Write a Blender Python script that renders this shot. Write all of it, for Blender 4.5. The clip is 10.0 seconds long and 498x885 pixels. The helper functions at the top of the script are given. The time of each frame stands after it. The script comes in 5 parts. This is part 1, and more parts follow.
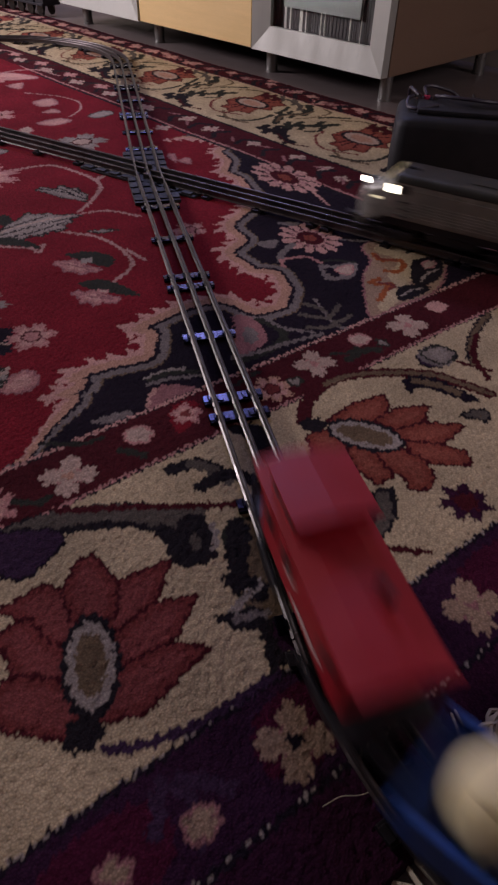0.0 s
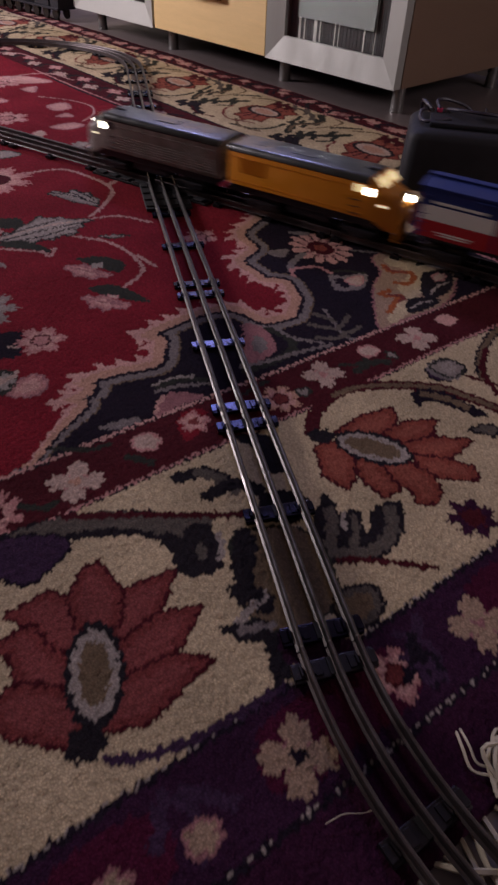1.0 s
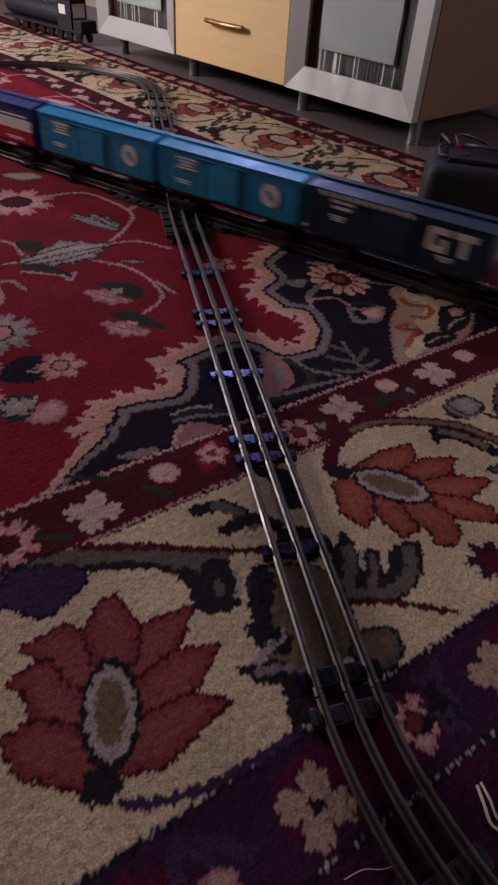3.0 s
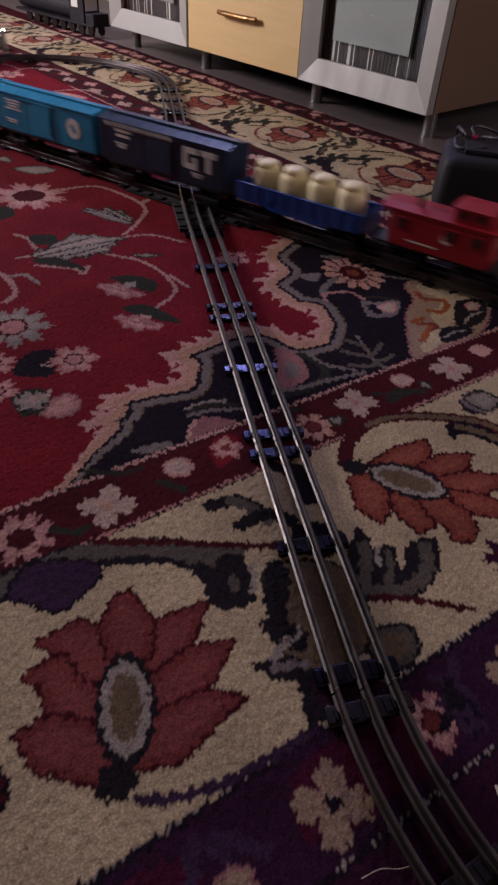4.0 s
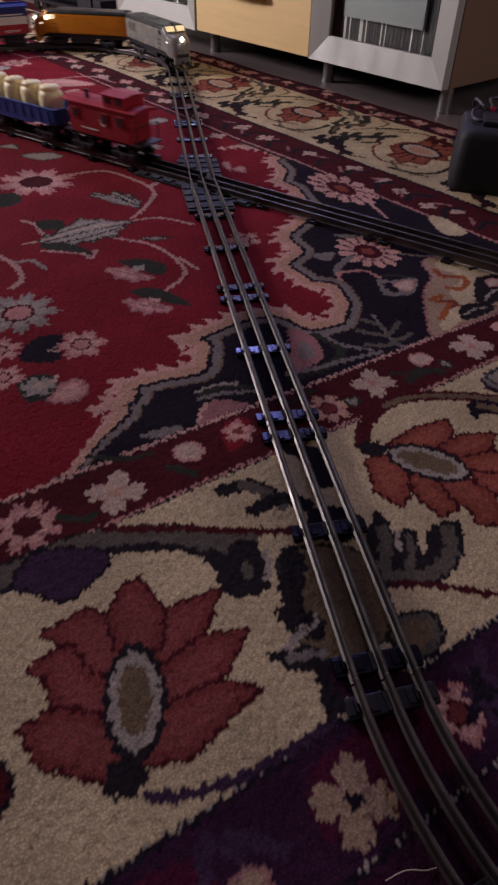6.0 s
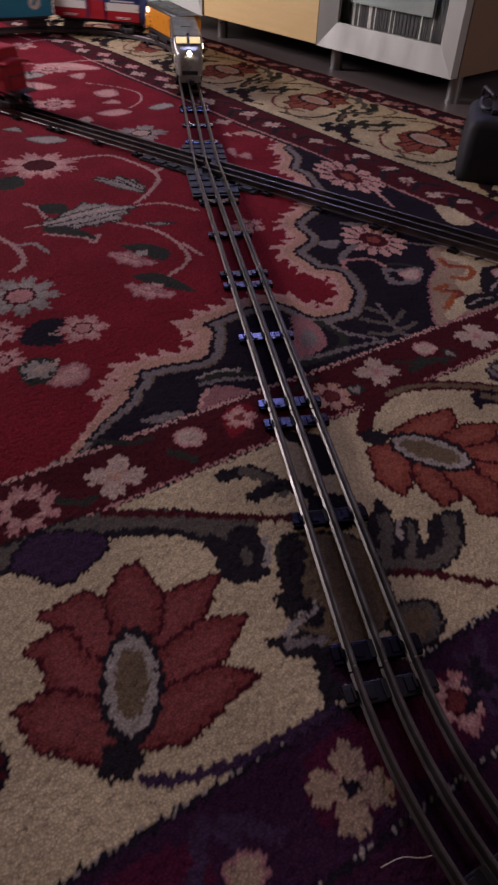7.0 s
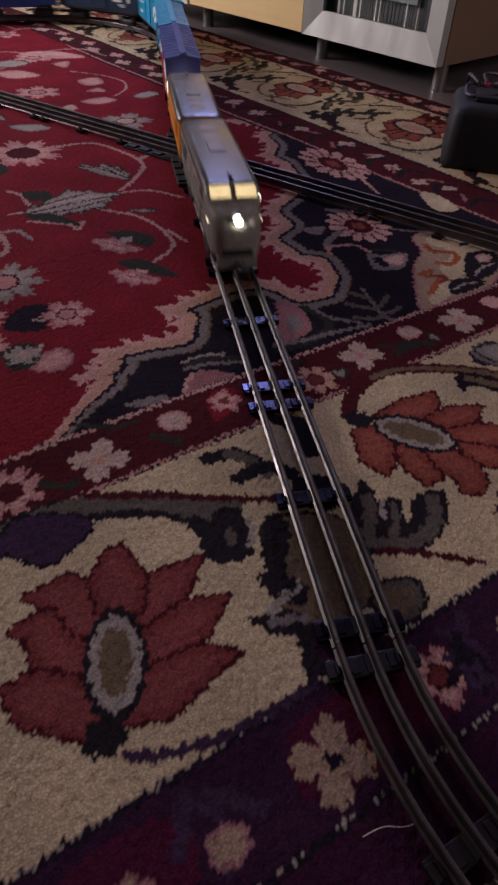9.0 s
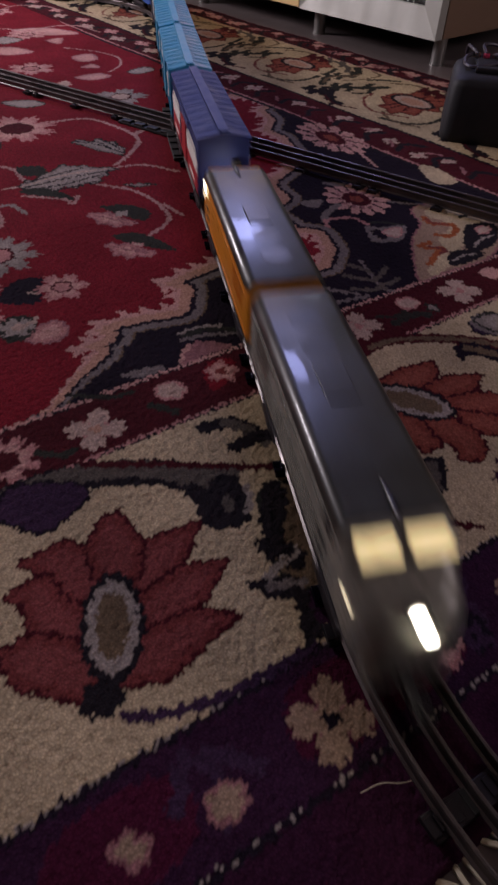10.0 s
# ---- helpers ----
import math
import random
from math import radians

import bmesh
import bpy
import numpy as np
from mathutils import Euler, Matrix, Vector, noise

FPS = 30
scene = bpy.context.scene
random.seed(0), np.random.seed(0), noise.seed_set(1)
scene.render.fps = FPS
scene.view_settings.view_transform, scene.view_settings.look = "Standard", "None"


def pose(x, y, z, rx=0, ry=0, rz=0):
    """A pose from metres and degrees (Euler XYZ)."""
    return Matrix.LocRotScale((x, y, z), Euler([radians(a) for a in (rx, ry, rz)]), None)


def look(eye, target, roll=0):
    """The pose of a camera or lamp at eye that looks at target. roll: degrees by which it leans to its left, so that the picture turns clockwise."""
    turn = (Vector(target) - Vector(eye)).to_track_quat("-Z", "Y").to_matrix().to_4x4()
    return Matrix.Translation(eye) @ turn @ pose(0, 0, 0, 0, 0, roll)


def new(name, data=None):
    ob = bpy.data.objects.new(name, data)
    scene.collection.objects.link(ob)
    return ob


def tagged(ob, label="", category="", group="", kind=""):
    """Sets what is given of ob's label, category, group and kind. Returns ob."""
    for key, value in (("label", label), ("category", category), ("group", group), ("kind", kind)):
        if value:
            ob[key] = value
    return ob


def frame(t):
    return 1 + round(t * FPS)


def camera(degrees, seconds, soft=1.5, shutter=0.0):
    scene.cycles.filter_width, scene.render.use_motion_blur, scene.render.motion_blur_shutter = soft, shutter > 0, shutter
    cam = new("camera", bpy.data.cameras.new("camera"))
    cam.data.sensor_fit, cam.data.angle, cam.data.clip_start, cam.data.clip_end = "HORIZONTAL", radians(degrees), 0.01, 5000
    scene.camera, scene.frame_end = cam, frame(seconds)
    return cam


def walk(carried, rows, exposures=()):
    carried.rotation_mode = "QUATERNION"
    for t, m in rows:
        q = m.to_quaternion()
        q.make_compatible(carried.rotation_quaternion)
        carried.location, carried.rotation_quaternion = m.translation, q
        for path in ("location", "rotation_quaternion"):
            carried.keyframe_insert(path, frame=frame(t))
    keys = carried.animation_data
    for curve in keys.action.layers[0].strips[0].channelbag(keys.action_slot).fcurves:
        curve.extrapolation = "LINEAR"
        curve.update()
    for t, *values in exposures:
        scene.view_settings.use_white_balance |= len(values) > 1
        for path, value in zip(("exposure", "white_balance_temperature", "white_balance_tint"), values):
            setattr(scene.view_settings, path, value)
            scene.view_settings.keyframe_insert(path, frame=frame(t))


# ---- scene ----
cam = camera(42.6, 10.0, soft=2.4, shutter=1.0)
PATH = [
    (0, (0.0, -0.029, 0.34), (0.901, 1.153, -0.998), 1.5),
    (0.5, (0.0, -0.028, 0.341), (0.905, 1.154, -0.995), 2.4),
    (1, (-0.002, -0.024, 0.342), (0.9, 1.171, -0.984), 2.7),
    (1.5, (-0.004, -0.017, 0.347), (0.903, 1.198, -0.956), 3.2),
    (2, (-0.005, -0.012, 0.35), (0.912, 1.212, -0.939), 4.1),
    (2.5, (-0.006, -0.011, 0.351), (0.915, 1.215, -0.933), 4.2),
    (4, (-0.009, -0.005, 0.348), (0.873, 1.234, -0.951), 3.6),
    (4.5, (-0.008, -0.004, 0.343), (0.868, 1.218, -0.975), 3.4),
    (5, (-0.004, 0.004, 0.342), (0.855, 1.246, -0.969), 2.0),
    (6.5, (0.0, 0.0, 0.325), (0.821, 1.254, -1.0), 1.7),
    (7, (0.0, 0.001, 0.324), (0.817, 1.243, -1.014), 2.2),
    (7.5, (0.0, 0.0, 0.321), (0.812, 1.238, -1.023), 2.1),
    (8, (0.001, -0.002, 0.321), (0.831, 1.227, -1.021), 2.9),
    (8.5, (0.0, -0.003, 0.319), (0.834, 1.215, -1.029), 3.1),
    (9, (0.001, -0.007, 0.318), (0.836, 1.21, -1.032), 2.5),
    (9.5, (-0.001, -0.009, 0.311), (0.825, 1.199, -1.052), 2.2),
    (10, (-0.001, -0.014, 0.306), (0.821, 1.18, -1.072), 2.2),
]
walk(cam, [(t, look(eye, target, roll)) for t, eye, target, roll in PATH])

# ---- light ----
world = bpy.data.worlds.new("room_air")
world.use_nodes = True
world.node_tree.nodes["Background"].inputs[0].default_value = (0.55, 0.6, 0.8, 1)
world.node_tree.nodes["Background"].inputs[1].default_value = 0.02
scene.world = world


def area(name, where, target, size, watts, colour):
    data = bpy.data.lights.new(name, "AREA")
    data.shape, data.size, data.size_y, data.energy, data.color = "RECTANGLE", size[0], size[1], watts, colour
    ob = new(name, data)
    ob.matrix_world = look(where, target)
    return ob


area("room_lamp_light", (-0.5, 2.5, 0.84), (0.9, 1.45, 0), (0.6, 0.5), 31.0, (1.0, 0.88, 0.97))
area("screen_light", (1.2, 2.0, 1.35), (0.35, 0.45, 0.0), (0.42, 0.26), 11.5, (0.44, 0.47, 1.0))
# added fill, no known source: lifts the cabinet side and the train's flanks
area("side_fill_light", (1.45, -1.1, 1.05), (0.9, 0.9, 0.15), (0.5, 0.5), 6.6, (1.0, 0.84, 0.92))
scene.view_settings.exposure = 0.0


# ---- materials ----
def lin(r, g, b):
    return tuple(((v / 255 + 0.055) / 1.055) ** 2.4 if v > 10 else v / 255 / 12.92 for v in (r, g, b))


def mat(name, rgb, rough=0.6, metal=0.0, vary=0.12, scale=60.0, bump=0.0, bump_scale=300.0, glow=0.0, coat=0.0, stretch=(1, 1, 1)):
    """A surface with blotches at two sizes, fine relief and uneven gloss."""
    m = bpy.data.materials.new(name)
    m.use_nodes = True
    nt = m.node_tree
    n, l = nt.nodes, nt.links
    b = n["Principled BSDF"]
    tex = n.new("ShaderNodeTexCoord")
    mp = n.new("ShaderNodeMapping")
    mp.inputs["Scale"].default_value = stretch
    l.new(tex.outputs["Object"], mp.inputs[0])
    big, fine = n.new("ShaderNodeTexNoise"), n.new("ShaderNodeTexNoise")
    big.inputs["Scale"].default_value, fine.inputs["Scale"].default_value = scale, scale * 9
    big.inputs["Detail"].default_value = 4
    for t in (big, fine):
        l.new(mp.outputs[0], t.inputs["Vector"])
    add = n.new("ShaderNodeMath")
    add.operation = "MULTIPLY_ADD"
    l.new(fine.outputs["Fac"], add.inputs[0])
    add.inputs[1].default_value = 0.6
    l.new(big.outputs["Fac"], add.inputs[2])
    ramp = n.new("ShaderNodeMapRange")
    ramp.inputs["From Min"].default_value, ramp.inputs["From Max"].default_value = 0.4, 1.2
    ramp.inputs["To Min"].default_value, ramp.inputs["To Max"].default_value = 1 - vary, 1 + vary
    l.new(add.outputs[0], ramp.inputs["Value"])
    mul = n.new("ShaderNodeVectorMath")
    mul.operation = "SCALE"
    mul.inputs[0].default_value = lin(*rgb)
    l.new(ramp.outputs[0], mul.inputs["Scale"])
    l.new(mul.outputs[0], b.inputs["Base Color"])
    rr = n.new("ShaderNodeMapRange")
    rr.inputs["From Min"].default_value, rr.inputs["From Max"].default_value = 0.3, 0.7
    rr.inputs["To Min"].default_value, rr.inputs["To Max"].default_value = max(0.03, rough - 0.1), min(1, rough + 0.1)
    l.new(big.outputs["Fac"], rr.inputs["Value"])
    l.new(rr.outputs[0], b.inputs["Roughness"])
    b.inputs["Metallic"].default_value = metal
    b.inputs["Coat Weight"].default_value = coat
    if bump:
        bn, bt = n.new("ShaderNodeBump"), n.new("ShaderNodeTexNoise")
        bt.inputs["Scale"].default_value = bump_scale
        l.new(mp.outputs[0], bt.inputs["Vector"])
        bn.inputs["Strength"].default_value, bn.inputs["Distance"].default_value = bump, 0.001
        l.new(bt.outputs["Fac"], bn.inputs["Height"])
        l.new(bn.outputs[0], b.inputs["Normal"])
    if glow:
        b.inputs["Emission Color"].default_value = (*lin(*rgb), 1)
        b.inputs["Emission Strength"].default_value = glow
    return m


def pile_material():
    """Wool pile: dyed yarn, tufts in rows, slightly uneven colour."""
    m = bpy.data.materials.new("wool_pile")
    m.use_nodes = True
    n, l = m.node_tree.nodes, m.node_tree.links
    b = n["Principled BSDF"]
    dye, tex = n.new("ShaderNodeAttribute"), n.new("ShaderNodeTexCoord")
    dye.attribute_name = "dye"
    big, tuft = n.new("ShaderNodeTexNoise"), n.new("ShaderNodeTexVoronoi")
    big.inputs["Scale"].default_value, big.inputs["Detail"].default_value = 14, 6
    tuft.inputs["Scale"].default_value = 640
    l.new(tex.outputs["Object"], big.inputs["Vector"])
    l.new(tex.outputs["Object"], tuft.inputs["Vector"])
    a = n.new("ShaderNodeMapRange")
    a.inputs["From Min"].default_value, a.inputs["From Max"].default_value = 0.3, 0.7
    a.inputs["To Min"].default_value, a.inputs["To Max"].default_value = 0.78, 1.15
    l.new(big.outputs["Fac"], a.inputs["Value"])
    c = n.new("ShaderNodeMapRange")
    c.inputs["From Max"].default_value = 0.7
    c.inputs["To Min"].default_value, c.inputs["To Max"].default_value = 1.12, 0.72
    l.new(tuft.outputs["Distance"], c.inputs["Value"])
    mm = n.new("ShaderNodeMath")
    mm.operation = "MULTIPLY"
    l.new(a.outputs[0], mm.inputs[0])
    l.new(c.outputs[0], mm.inputs[1])
    sc = n.new("ShaderNodeVectorMath")
    sc.operation = "SCALE"
    l.new(dye.outputs["Color"], sc.inputs[0])
    l.new(mm.outputs[0], sc.inputs["Scale"])
    l.new(sc.outputs[0], b.inputs["Base Color"])
    b.inputs["Roughness"].default_value = 0.95
    b.inputs["Specular IOR Level"].default_value = 0.05
    bn = n.new("ShaderNodeBump")
    bn.inputs["Strength"].default_value, bn.inputs["Distance"].default_value = 0.26, 0.0012
    inv = n.new("ShaderNodeMath")
    inv.operation = "SUBTRACT"
    inv.inputs[0].default_value = 1.0
    l.new(tuft.outputs["Distance"], inv.inputs[1])
    l.new(inv.outputs[0], bn.inputs["Height"])
    l.new(bn.outputs[0], b.inputs["Normal"])
    return m


PILE = pile_material()
# one rail metal in two tones: catching the light, and dimmer away from it
RAIL = mat("tinned_rail", (98, 94, 92), 0.40, 1.0, 0.15, 90)
RAIL_DIM = mat("dim_lit_rail", (92, 85, 84), 0.42, 0.88, 0.25, 60)
# tie steel twice: blue reflected light tinted into one, the other without it
TIE = mat("blue_lit_steel_tie", (36, 35, 54), 0.2, 0.9, 0.3, 120)
DTIE = mat("unlit_steel_tie", (44, 40, 44), 0.45, 0.7, 0.2, 120)
PAD = mat("crossing_plastic", (22, 20, 22), 0.7, 0, 0.2, 120)
PIN = mat("steel_pin", (150, 148, 145), 0.3, 1.0)
FIBRE = mat("fibre_insulator", (24, 22, 22), 0.8)
GREY = mat("loco_silver_paint", (138, 137, 129), 0.26, 0.2, 0.12, 40)
ROOF = mat("loco_roof_grey", (46, 48, 44), 0.38, 0.1, 0.55, 34, coat=0.2)
ORANGE = mat("loco_orange_paint", (216, 138, 34), 0.35, 0.1, 0.08, 40)
BLACK = mat("black_plastic", (28, 26, 32), 0.45, 0, 0.2, 80)
WHEEL = mat("wheel_metal", (70, 68, 66), 0.35, 0.9, 0.15, 150)
GLOW_WIN = mat("lit_window", (255, 228, 170), 0.3, 0, 0.6, 110, glow=0.8)
GLOW_LAMP = mat("lit_headlamp", (255, 246, 225), 0.2, 0, 0.02, 60, glow=22.0)
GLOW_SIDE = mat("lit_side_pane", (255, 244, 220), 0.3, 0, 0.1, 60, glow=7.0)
GLOW_MARK = mat("lit_marker", (255, 236, 200), 0.2, 0, 0.05, 60, glow=1.2)
NAVY_ROOF = mat("blue_boxcar_roof", (14, 36, 104), 0.62, 0, 0.12, 50)
WHITE = mat("white_print", (222, 220, 212), 0.5, 0, 0.06, 90)
REDP = mat("red_car_plastic", (168, 28, 38), 0.4, 0, 0.1, 50)
SKY = mat("blue_car_plastic", (32, 142, 180), 0.4, 0, 0.1, 50)
GTB = mat("navy_car_plastic", (22, 46, 68), 0.42, 0, 0.12, 50)
FLATB = mat("flatcar_blue_plastic", (32, 72, 148), 0.4, 0, 0.12, 50)
VAT = mat("cream_vat_plastic", (252, 238, 186), 0.45, 0, 0.06, 50)
CAB_RED = mat("caboose_red_plastic", (156, 20, 36), 0.5, 0, 0.12, 50)
FLOOR = mat("floor_laminate", (104, 94, 92), 0.45, 0, 0.25, 6, bump=0.15, bump_scale=60)
WALLP = mat("wall_plaster", (176, 166, 150), 0.9, 0, 0.1, 3, bump=0.2, bump_scale=120)
CEIL = mat("ceiling_paint", (205, 200, 190), 0.9, 0, 0.05, 3)
ALU = mat("brushed_aluminium_frame", (168, 168, 160), 0.6, 0.3, 0.06, 30, bump=0.05, bump_scale=500, stretch=(1, 1, 0.05))
MAPLE = mat("maple_veneer", (228, 196, 136), 0.5, 0, 0.07, 9, bump=0.05, bump_scale=90, stretch=(1, 1, 9))
SIDEP = mat("brown_side_veneer", (122, 98, 80), 0.5, 0, 0.1, 8, stretch=(1, 1, 7))
INNER = mat("cabinet_inside", (46, 46, 42), 0.7)
PAPER = mat("frosted_sheet", (116, 120, 114), 0.6, 0, 0.05, 20)
BOOK = mat("dark_spines", (34, 30, 28), 0.5, 0, 0.3, 50)
SPINE = mat("pale_spines", (190, 186, 176), 0.5, 0, 0.2, 50)
HANDLE = mat("bronze_handle", (150, 112, 66), 0.35, 0.6)
LEG = mat("metal_leg", (140, 138, 134), 0.35, 0.8, 0.1, 40)
BOXP = mat("dark_bakelite", (8, 5, 14), 0.7, 0, 0.15, 30)
CABLE = mat("grey_cable", (44, 36, 50), 0.5)
KNOB = mat("pink_terminal_cap", (180, 50, 84), 0.4)
TOYB = mat("toy_black_plastic", (20, 18, 26), 0.6, 0, 0.2, 60)
YARN = mat("fringe_yarn", (182, 172, 150), 0.95, 0, 0.15, 200)

glass = bpy.data.materials.new("door_glass")
glass.use_nodes = True
gb = glass.node_tree.nodes["Principled BSDF"]
gb.inputs["Base Color"].default_value = (0.85, 0.88, 0.86, 1)
gb.inputs["Roughness"].default_value = 0.02
gb.inputs["Transmission Weight"].default_value = 1.0
gb.inputs["IOR"].default_value = 1.18
gb.inputs["Specular IOR Level"].default_value = 0.2


# the bulbs behind the panes glow unevenly
for m_, f_ in ((GLOW_WIN, 260.0),):
    nt_ = m_.node_tree
    spot, span = nt_.nodes.new("ShaderNodeTexNoise"), nt_.nodes.new("ShaderNodeMapRange")
    spot.inputs["Scale"].default_value = f_
    span.inputs["From Min"].default_value, span.inputs["From Max"].default_value = 0.38, 0.68
    span.inputs["To Min"].default_value, span.inputs["To Max"].default_value = 0.12, 1.7
    nt_.links.new(spot.outputs["Fac"], span.inputs["Value"])
    nt_.links.new(span.outputs[0], nt_.nodes["Principled BSDF"].inputs["Emission Strength"])


# ---- mesh helpers ----
def part(name, bm, material, parent=None, label="", smooth=False):
    me = bpy.data.meshes.new(name)
    bm.to_mesh(me)
    bm.free()
    me.materials.append(material)
    if smooth:
        for p in me.polygons:
            p.use_smooth = True
    ob = new(name, me)
    if parent:
        ob.parent = parent
    if label:
        ob["label"] = label
    return ob


def thing(name, m, label, category, group="", kind=""):
    ob = new(name)
    ob.matrix_world = m
    ob.empty_display_size = 0.02
    return tagged(ob, label, category, group, kind)


def box(bm, c, s, bevel=0.0, turn=None):
    r = bmesh.ops.create_cube(bm, size=1.0)
    vs = r["verts"]
    bmesh.ops.scale(bm, vec=s, verts=vs)
    if bevel:
        es = list({e for v in vs for e in v.link_edges})
        out = bmesh.ops.bevel(bm, geom=es, offset=bevel, segments=2, affect="EDGES", profile=0.6)
        vs = list({v for f in out["faces"] for v in f.verts} | {v for v in vs if v.is_valid})
    if turn:
        bmesh.ops.transform(bm, matrix=turn, verts=vs)
    bmesh.ops.translate(bm, vec=c, verts=vs)
    return bm


def boxed(c, s, bevel=0.0):
    return box(bmesh.new(), c, s, bevel)


def rod(bm, a, b, r, r2=None, seg=16):
    a, b = Vector(a), Vector(b)
    q = (b - a).to_track_quat("Z", "Y").to_matrix().to_4x4()
    bmesh.ops.create_cone(bm, cap_ends=True, segments=seg, radius1=r, radius2=r if r2 is None else r2, depth=(b - a).length,
                          matrix=Matrix.Translation((a + b) / 2) @ q)
    return bm


def rodded(a, b, r, r2=None, seg=16):
    return rod(bmesh.new(), a, b, r, r2, seg)


def loft(bm, rings, caps=True):
    rows = [[bm.verts.new(p) for p in ring] for ring in rings]
    n = len(rows[0])
    for a, b in zip(rows, rows[1:]):
        for i in range(n):
            bm.faces.new((a[i], a[(i + 1) % n], b[(i + 1) % n], b[i]))
    if caps:
        bm.faces.new(list(reversed(rows[0])))
        bm.faces.new(rows[-1])
    bmesh.ops.recalc_face_normals(bm, faces=bm.faces)
    return bm


def tube(points, r, seg=8):
    """A round cord through points."""
    pts = [Vector(p) for p in points]
    rings = []
    for i, p in enumerate(pts):
        d = (pts[min(i + 1, len(pts) - 1)] - pts[max(i - 1, 0)]).normalized()
        q = d.to_track_quat("Z", "Y").to_matrix()
        rings.append([p + q @ Vector((r * math.cos(k * math.tau / seg), r * math.sin(k * math.tau / seg), 0)) for k in range(seg)])
    return loft(bmesh.new(), rings)


def smooth_line(pts, steps=6, closed=False):
    """Catmull-Rom through points."""
    p = [np.array(q, float) for q in pts]
    n = len(p)
    out = []
    for i in range(n if closed else n - 1):
        a, b = p[i], p[(i + 1) % n]
        z = p[(i - 1) % n] if closed or i else 2 * a - b
        c = p[(i + 2) % n] if closed or i + 2 < n else 2 * b - a
        for k in range(steps):
            u = k / steps
            out.append(0.5 * (2 * a + (b - z) * u + (2 * z - 5 * a + 4 * b - c) * u * u + (3 * a - z - 3 * b + c) * u ** 3))
    if not closed:
        out.append(p[-1])
    return out


# ---- the room ----
FZ = -0.003
bm = box(bmesh.new(), (0.2, 0.9, FZ - 0.05), (4.4, 5.4, 0.1))
tagged(part("floor", bm, FLOOR), "grey-brown laminate floor under the rug", "floor", kind="structure")
for nm, c, s in (("wall_north", (0.2, 3.65, 1.2), (4.4, 0.1, 2.42)), ("wall_south", (0.2, -1.85, 1.2), (4.4, 0.1, 2.42)),
                 ("wall_west", (-2.05, 0.9, 1.2), (0.1, 5.4, 2.42))):
    tagged(part(nm, boxed(c, s), WALLP), "plain pale plaster wall", "wall", kind="structure")
ea = part("wall_east", boxed((0.5, -0.52, 1.2), (5.6, 0.1, 2.42)), WALLP)
ea.matrix_world = pose(1.041, 0.924, 0, 0, 0, 97.82)
tagged(ea, "plain pale plaster wall behind the cabinets", "wall", kind="structure")
tagged(part("ceiling", boxed((0.2, 0.9, 2.46), (4.4, 5.4, 0.1)), CEIL), "plain white ceiling", "ceiling", kind="structure")

# ---- the rug: dye pattern drawn in centimetres, then woven into one pile sheet ----
DYES = {k: lin(*v) for k, v in dict(
    red=(120, 30, 40), maroon=(74, 26, 32), navy=(34, 26, 36), cream=(192, 172, 138), rust=(118, 57, 55), rust2=(132, 68, 56), darkrust=(72, 26, 32),
    pink=(196, 150, 138), rose=(180, 128, 122), tan=(184, 142, 120), grey=(122, 112, 108), pale=(184, 158, 142), green=(50, 50, 44), olive=(110, 92, 72),
    leaf=(92, 84, 76), purple=(62, 42, 64), drab=(160, 134, 112), vine=(172, 134, 126), greyleaf=(140, 128, 120), orange=(156, 86, 52),
    plum=(56, 25, 46), deep=(54, 28, 50), wine=(74, 24, 46), dark=(38, 33, 37), rustl=(128, 67, 65), rust2l=(144, 80, 66), mauve=(150, 104, 104), ash=(156, 144, 134)).items()}
NAMES = list(DYES)


def spaced(*spans):
    out = []
    for a, b, step in spans:
        out.append(np.arange(a, b, step))
    return np.concatenate(out)


XS = spaced((-160, -50, 2.0), (-50, -6, 0.5), (-6, 56, 0.16), (56, 104.1, 0.3))
YS = spaced((-0.6, 62, 0.16), (62, 130, 0.3), (130, 240, 0.6), (240, 330.1, 2.0))
GX, GY = np.meshgrid(XS, YS)
SLANT, HEM = 0.105, 100.2      # the long edge leans; its place at y = 80


def lean(u, y):
    """Place across the rug of a line that runs along the leaning edge."""
    return u - SLANT * (y - 80)


GX = GX + np.clip((GX - 56) / (XS[-1] - 56), 0, 1) * (lean(HEM, GY) - XS[-1])
rng = np.random.default_rng(4)
WX = GX + rng.normal(0, 0.05, GX.shape) + 0.09 * np.sin(GY * 7.1 + np.sin(GX * 3.3)) 
WY = GY + rng.normal(0, 0.05, GX.shape) + 0.09 * np.sin(GX * 6.7 + np.sin(GY * 2.9))
DYE = np.full(GX.shape, NAMES.index("red"), np.int8)


def window(x0, y0, x1, y1):
    i0, i1 = np.searchsorted(YS, (y0 - 0.5, y1 + 0.5))
    j0, j1 = np.searchsorted(XS, (min(x0 - 0.5, 56) if x0 > 55 else x0 - 0.5, x1 + 0.5 if x1 < 55 else 999))
    w = np.s_[i0:i1, j0:j1]
    return w, WX[w], WY[w]


def inside(x, y, poly):
    hit = np.zeros(x.shape, bool)
    for (ax, ay), (bx, by) in zip(poly, list(poly[1:]) + [poly[0]]):
        if ay != by:
            hit ^= ((ay > y) != (by > y)) & (x < (bx - ax) * (y - ay) / (by - ay) + ax)
    return hit


